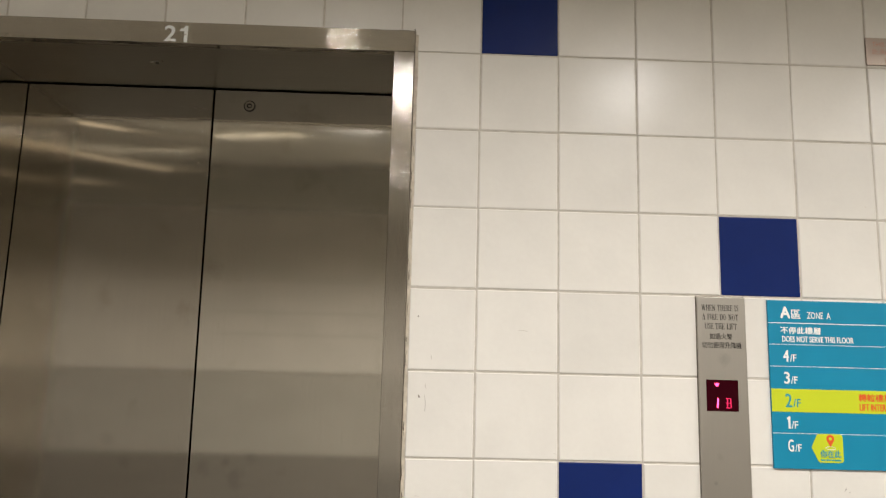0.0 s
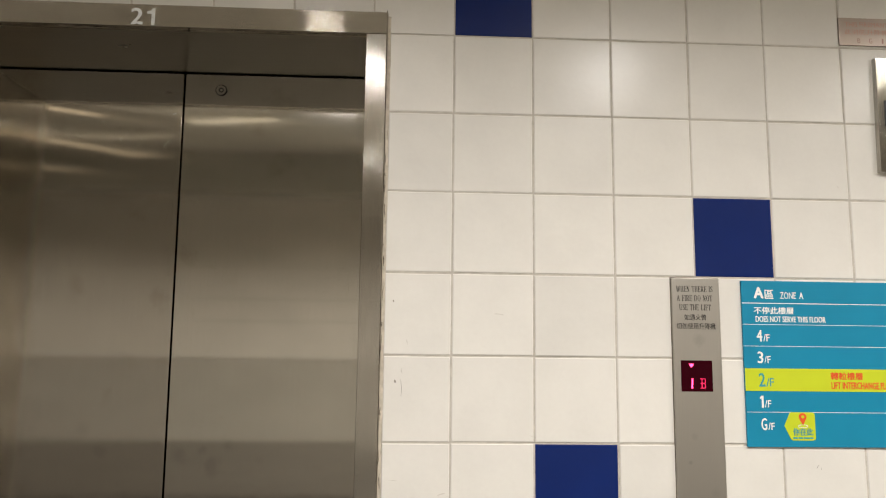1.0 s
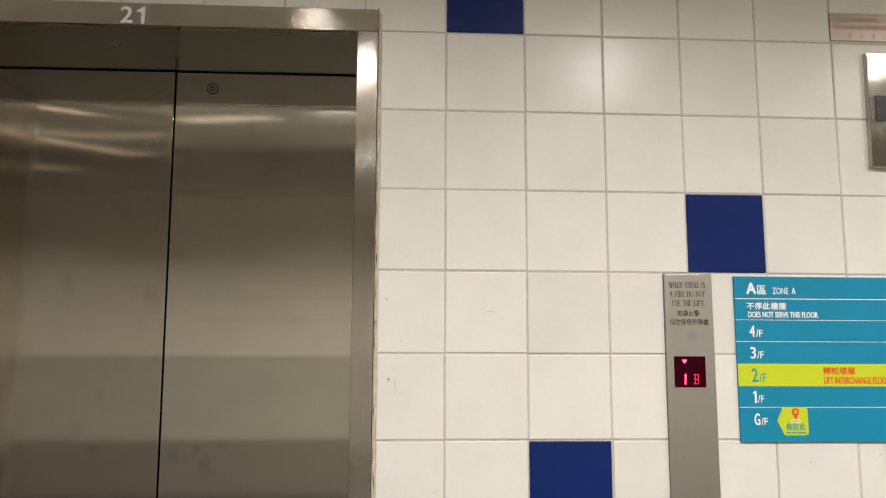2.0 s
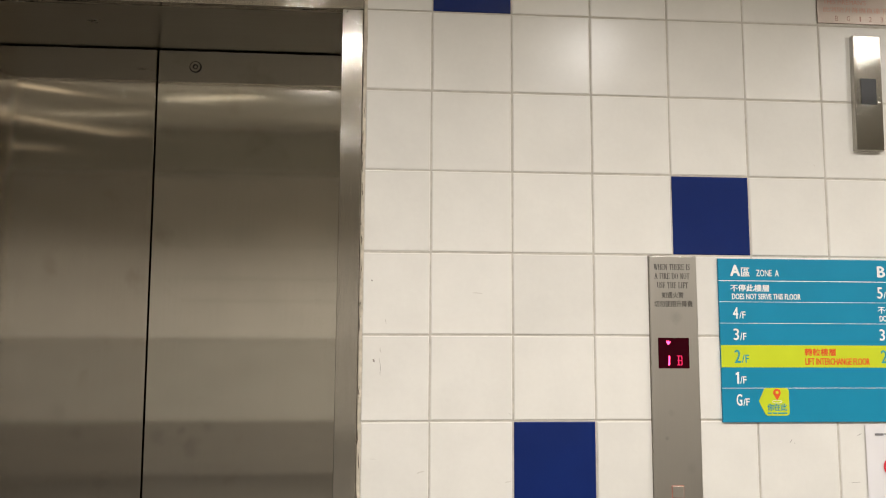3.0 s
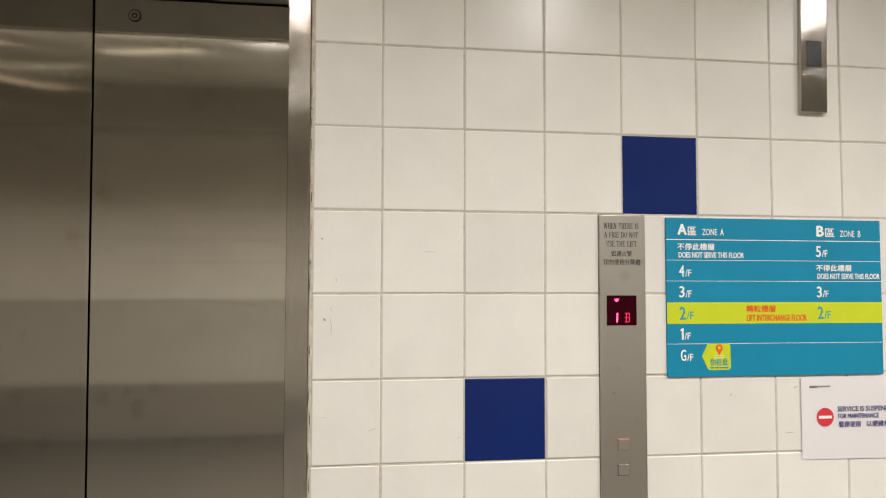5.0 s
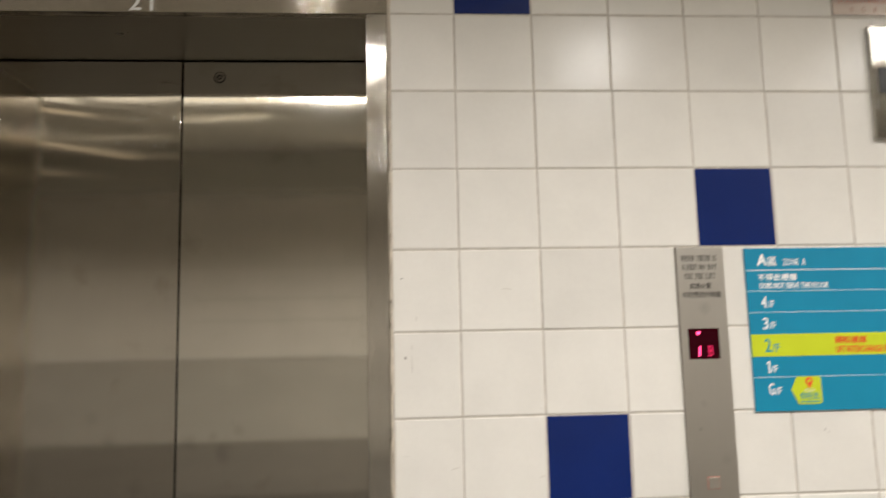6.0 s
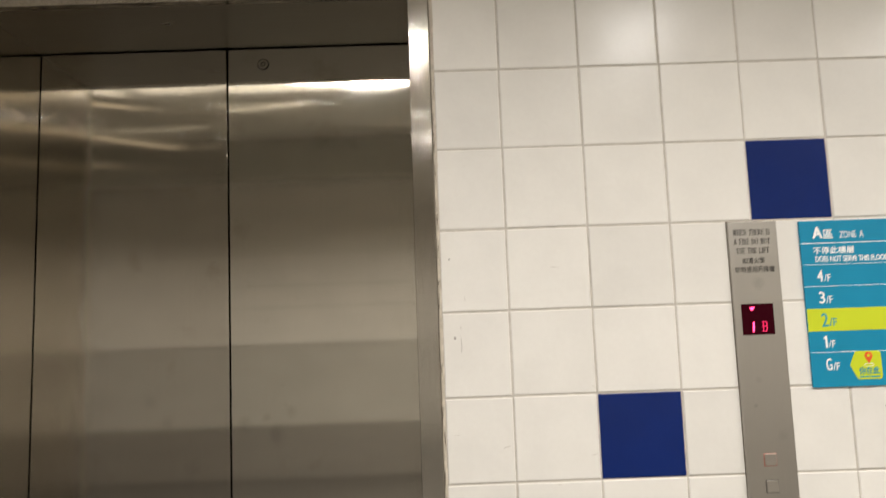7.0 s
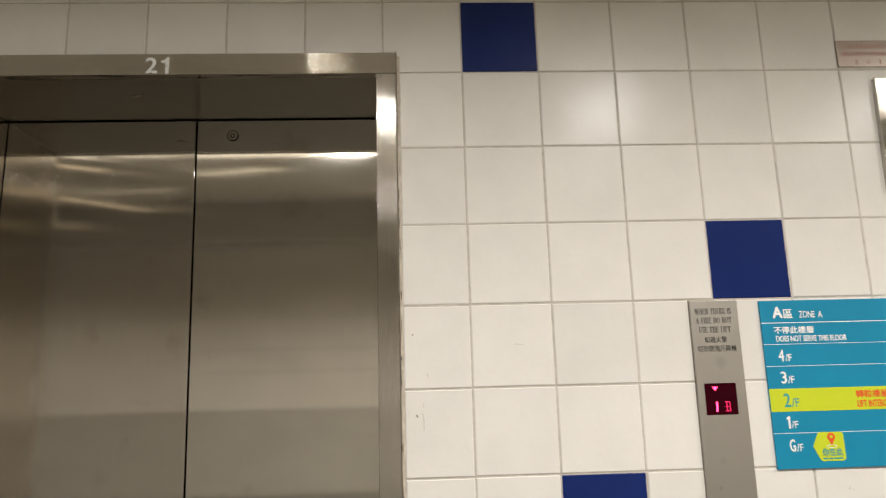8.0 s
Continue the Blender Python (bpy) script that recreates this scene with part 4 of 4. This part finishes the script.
rng = random.Random(7)
JAMB_OUT = OPEN_R + 0.060
for col in range(-11, 13):
    for row in range(-4, 11):
        xa, xb = joint(col * T, UPRIGHT) + GAP / 2, joint((col + 1) * T, UPRIGHT) - GAP / 2
        zb, za = joint(2.1 - row * T, COURSE) - GAP / 2, joint(2.1 - (row + 1) * T, COURSE) + GAP / 2
        za, zb = max(za, 0.002), min(zb, CEIL - 0.002)
        if zb - za < 0.01:
            continue
        blue = (col, row) in BLUE
        mesh = FULL_BLUE if blue else FULL
        jx, jz = rng.uniform(-0.0005, 0.0005), rng.uniform(-0.0005, 0.0005)
        tilt = (rng.gauss(0, 0.0022), 0, rng.gauss(0, 0.0022))
        notch = None
        if row >= 0 and xa < JAMB_OUT and xb > OPEN_L - 0.060:
            if xb > JAMB_OUT + 0.01:
                xa = JAMB_OUT + rng.uniform(-0.0008, 0.0012)
            elif xa < OPEN_L - 0.070:
                xb = OPEN_L - 0.060
            else:
                continue
        elif row == -1 and xa < JAMB_OUT and xb > OPEN_L - 0.060:
            if xb > JAMB_OUT + 0.01:
                notch = (JAMB_OUT - 0.006, OPEN_T + 0.0605)
            elif xa >= OPEN_L - 0.060:
                za = OPEN_T + 0.0595 + rng.uniform(-0.001, 0.001)
            else:
                za = OPEN_T + 0.0595
        cx, cz = (xa + xb) / 2, (za + zb) / 2
        if notch:
            bm = bmesh.new()
            nx_, nz_ = notch
            prism(bm, [(xa - cx, nz_ - cz), (nx_ - cx, nz_ - cz), (nx_ - cx, za - cz), (xb - cx, za - cz), (xb - cx, zb - cz), (xa - cx, zb - cz)], 0.0, 0.006)
            mesh = bpy.data.meshes.new("cut_tile")
            bm.to_mesh(mesh)
            bm.free()
            mesh.materials.append(M_TILE)
        elif abs(xb - xa - T + GAP) > 0.0004 or abs(zb - za - T + GAP) > 0.0004:
            mesh = tile_mesh("blue_tile" if blue else "tile", xa - cx, xb - cx, za - cz, zb - cz, M_BLUE if blue else M_TILE)
        ob = new("blue_tile" if blue else "tile", mesh)
        ob.parent = wall
        ob.location = (cx + jx, rng.uniform(-0.0004, 0.0004), cz + jz)
        ob.rotation_euler = tilt
        if blue:
            tagged(ob, "deep blue glazed tile")

# the rest of the wall's tiles, far from the lift
verts, polys = [], []
for col in range(int(X0 / T) + 1, int(X1 / T)):
    if -11 <= col < 13:
        continue
    for row in range(-4, 11):
        xa, xb = col * T + GAP / 2, (col + 1) * T - GAP / 2
        zb, za = min(2.1 - row * T - GAP / 2, CEIL - 0.002), max(2.1 - (row + 1) * T + GAP / 2, 0.002)
        if zb - za < 0.01:
            continue
        k = len(verts)
        dy = rng.uniform(-0.0004, 0.0004)
        verts += [(xa, 0.006, za), (xb, 0.006, za), (xb, 0.006, zb), (xa, 0.006, zb), (xa + 0.001, dy, za + 0.001), (xb - 0.001, dy, za + 0.001), (xb - 0.001, dy, zb - 0.001), (xa + 0.001, dy, zb - 0.001)]
        polys += [(k + 4, k + 5, k + 6, k + 7), (k, k + 1, k + 5, k + 4), (k + 1, k + 2, k + 6, k + 5), (k + 2, k + 3, k + 7, k + 6), (k + 3, k, k + 4, k + 7)]
me = bpy.data.meshes.new("tiles")
me.from_pydata(verts, [], polys)
me.materials.append(M_TILE)
far_tiles = tagged(new("tiles", me), "white glazed tiles", kind="stuff")
far_tiles.parent = wall

# caulk beside and over the frame, cracked in places
bm = bmesh.new()
rows = []
steps = 150
for i in range(steps + 1):
    z = i / steps * (OPEN_T + 0.05)
    wob = 0.0012 * noise.noise((0, 3.0, z * 14)) + 0.0008 * noise.noise((5, 1.0, z * 60))
    rows.append([bm.verts.new((OPEN_R + 0.0495, 0.0005, z)), bm.verts.new((OPEN_R + 0.0535, -0.0035 + wob, z)), bm.verts.new((JAMB_OUT + 0.001 + wob * 1.4, -0.0004, z))])
for a, b in zip(rows, rows[1:]):
    for k in (0, 1):
        bm.faces.new((a[k], a[k + 1], b[k + 1], b[k]))
part("caulk", bm, M_CAULK, wall, "old beige sealant, cracked and grubby")
bm = bmesh.new()
rng = random.Random(21)
z = 0.62
while z < 2.14:
    ln = rng.uniform(0.008, 0.05)
    dense = z < 1.78
    if rng.random() < (0.72 if dense else 0.25):
        x = OPEN_R + 0.0525 + rng.uniform(-0.001, 0.0045)
        pts = []
        m_ = 6
        for k in range(m_ + 1):
            pts.append((x + rng.uniform(-0.0010, 0.0010) + 0.0006 * k / m_, z + ln * k / m_, rng.uniform(0.0004, 0.0014) * math.sin(math.pi * (k + 0.4) / (m_ + 0.8))))
        left = [bm.verts.new((p[0] - p[2], -0.0052, p[1])) for p in pts]
        right = [bm.verts.new((p[0] + p[2], -0.0048, p[1])) for p in pts]
        for k in range(m_):
            bm.faces.new((left[k], right[k], right[k + 1], left[k + 1]))
    z += ln + rng.uniform(0.0, 0.02)
# the open joint along the jamb
prev = None
for i in range(161):
    z = i / 160 * 2.12
    w = 0.0013 + 0.0010 * max(0.0, noise.noise((2.0, 7.0, z * 9))) + 0.0006 * noise.noise((1.0, 2.0, z * 50))
    x = OPEN_R + 0.0504
    cur = (bm.verts.new((x, -0.0042, z)), bm.verts.new((x + max(w, 0.0003), -0.0042, z)))
    if prev:
        bm.faces.new((prev[0], prev[1], cur[1], cur[0]))
    prev = cur
part("cracks", bm, M_CRACK, wall, "dark cracks in the sealant")

# scuffs and scratches on the tiles
def sliver(bm, x0, z0, x1, z1, w, bend=0.0):
    n = 6
    d = Vector((x1 - x0, z1 - z0))
    side = Vector((-d.y, d.x)).normalized()
    left, right = [], []
    for i in range(n + 1):
        t = i / n
        c = Vector((x0, z0)) + d * t + side * bend * math.sin(math.pi * t)
        h_ = w / 2 * (0.35 + 0.65 * math.sin(math.pi * min(max(t, 0.08), 0.92)))
        left.append(bm.verts.new((c.x + side.x * h_, -0.0012, c.y + side.y * h_)))
        right.append(bm.verts.new((c.x - side.x * h_, -0.0012, c.y - side.y * h_)))
    for i in range(n):
        bm.faces.new((left[i], right[i], right[i + 1], left[i + 1]))


for mat, x0, z0, x1, z1, w, bend in (
        (M_SCUFF, -0.138, 1.4325, -0.136, 1.4285, 0.0036, 0.0), (M_FAINT, 0.104, 1.403, 0.127, 1.401, 0.0022, 0.001), (M_FAINT, -0.104, 1.340, -0.102, 1.328, 0.0020, 0.0),
        (M_SCUFF, -0.1315, 1.2455, -0.1285, 1.2385, 0.0046, 0.0), (M_SCUFF, -0.1175, 1.2470, -0.1150, 1.2080, 0.0011, 0.002), (M_FAINT, -0.1145, 1.2720, -0.1120, 1.2600, 0.0022, -0.002),
        (M_FAINT, -0.140, 1.016, -0.121, 1.0155, 0.0010, 0.0), (M_FAINT, -0.026, 0.982, -0.008, 0.987, 0.0030, 0.001), (M_FAINT, 0.181, 0.960, 0.194, 0.962, 0.0026, 0.0),
        (M_SCUFF, 0.8785, 1.0465, 0.8835, 1.0545, 0.0014, 0.0), (M_SCUFF, 0.8895, 1.0470, 0.8905, 1.0435, 0.0014, 0.0), (M_SCUFF, 1.0500, 1.0625, 1.0615, 1.0680, 0.0014, 0.0),
        (M_SCUFF, 1.0230, 0.9505, 1.0510, 0.9520, 0.0010, 0.0), (M_FAINT, 0.1900, 1.1190, 0.1975, 1.1160, 0.0016, 0.0), (M_FAINT, 0.093, 0.8960, 0.108, 0.8955, 0.0018, 0.0),
        (M_FAINT, 0.045, 0.800, 0.058, 0.804, 0.0034, 0.0), (M_FAINT, 0.972, 1.735, 0.975, 1.731, 0.0026, 0.0), (M_SCUFF, 1.0885, 1.9060, 1.0900, 1.9040, 0.0026, 0.0)):
    bm = bmesh.new()
    sliver(bm, x0, z0, x1, z1, w, bend)
    part("scuff", bm, mat, wall)

# grime along the top of the lintel
bm = bmesh.new()
rng = random.Random(5)
x = OPEN_L - 0.04
while x < OPEN_R + 0.05:
    ln = min(rng.uniform(0.01, 0.06), OPEN_R + 0.0505 - x)
    if rng.random() < 0.8:
        sliver_z = OPEN_T + 0.0575 + rng.uniform(-0.0004, 0.0014)
        w = rng.uniform(0.0010, 0.0034)
        n = 5
        top = [bm.verts.new((x + ln * i / n, -0.0016, sliver_z + w * rng.uniform(0.3, 1.0))) for i in range(n + 1)]
        low = [bm.verts.new((x + ln * i / n, -0.0016, sliver_z - 0.001)) for i in range(n + 1)]
        for i in range(n):
            bm.faces.new((low[i], low[i + 1], top[i + 1], top[i]))
    x += ln + rng.uniform(0.0, 0.05)
for a, b, z, w in ((-0.212, -0.178, OPEN_T + 0.0575, 0.0035), (-0.1685, -0.1665, OPEN_T + 0.030, 0.035)):
    box(bm, a, b, -0.003, 0.001, z, z + w)
part("grime", bm, M_CRACK, wall, "dark grime and gaps over the lintel")
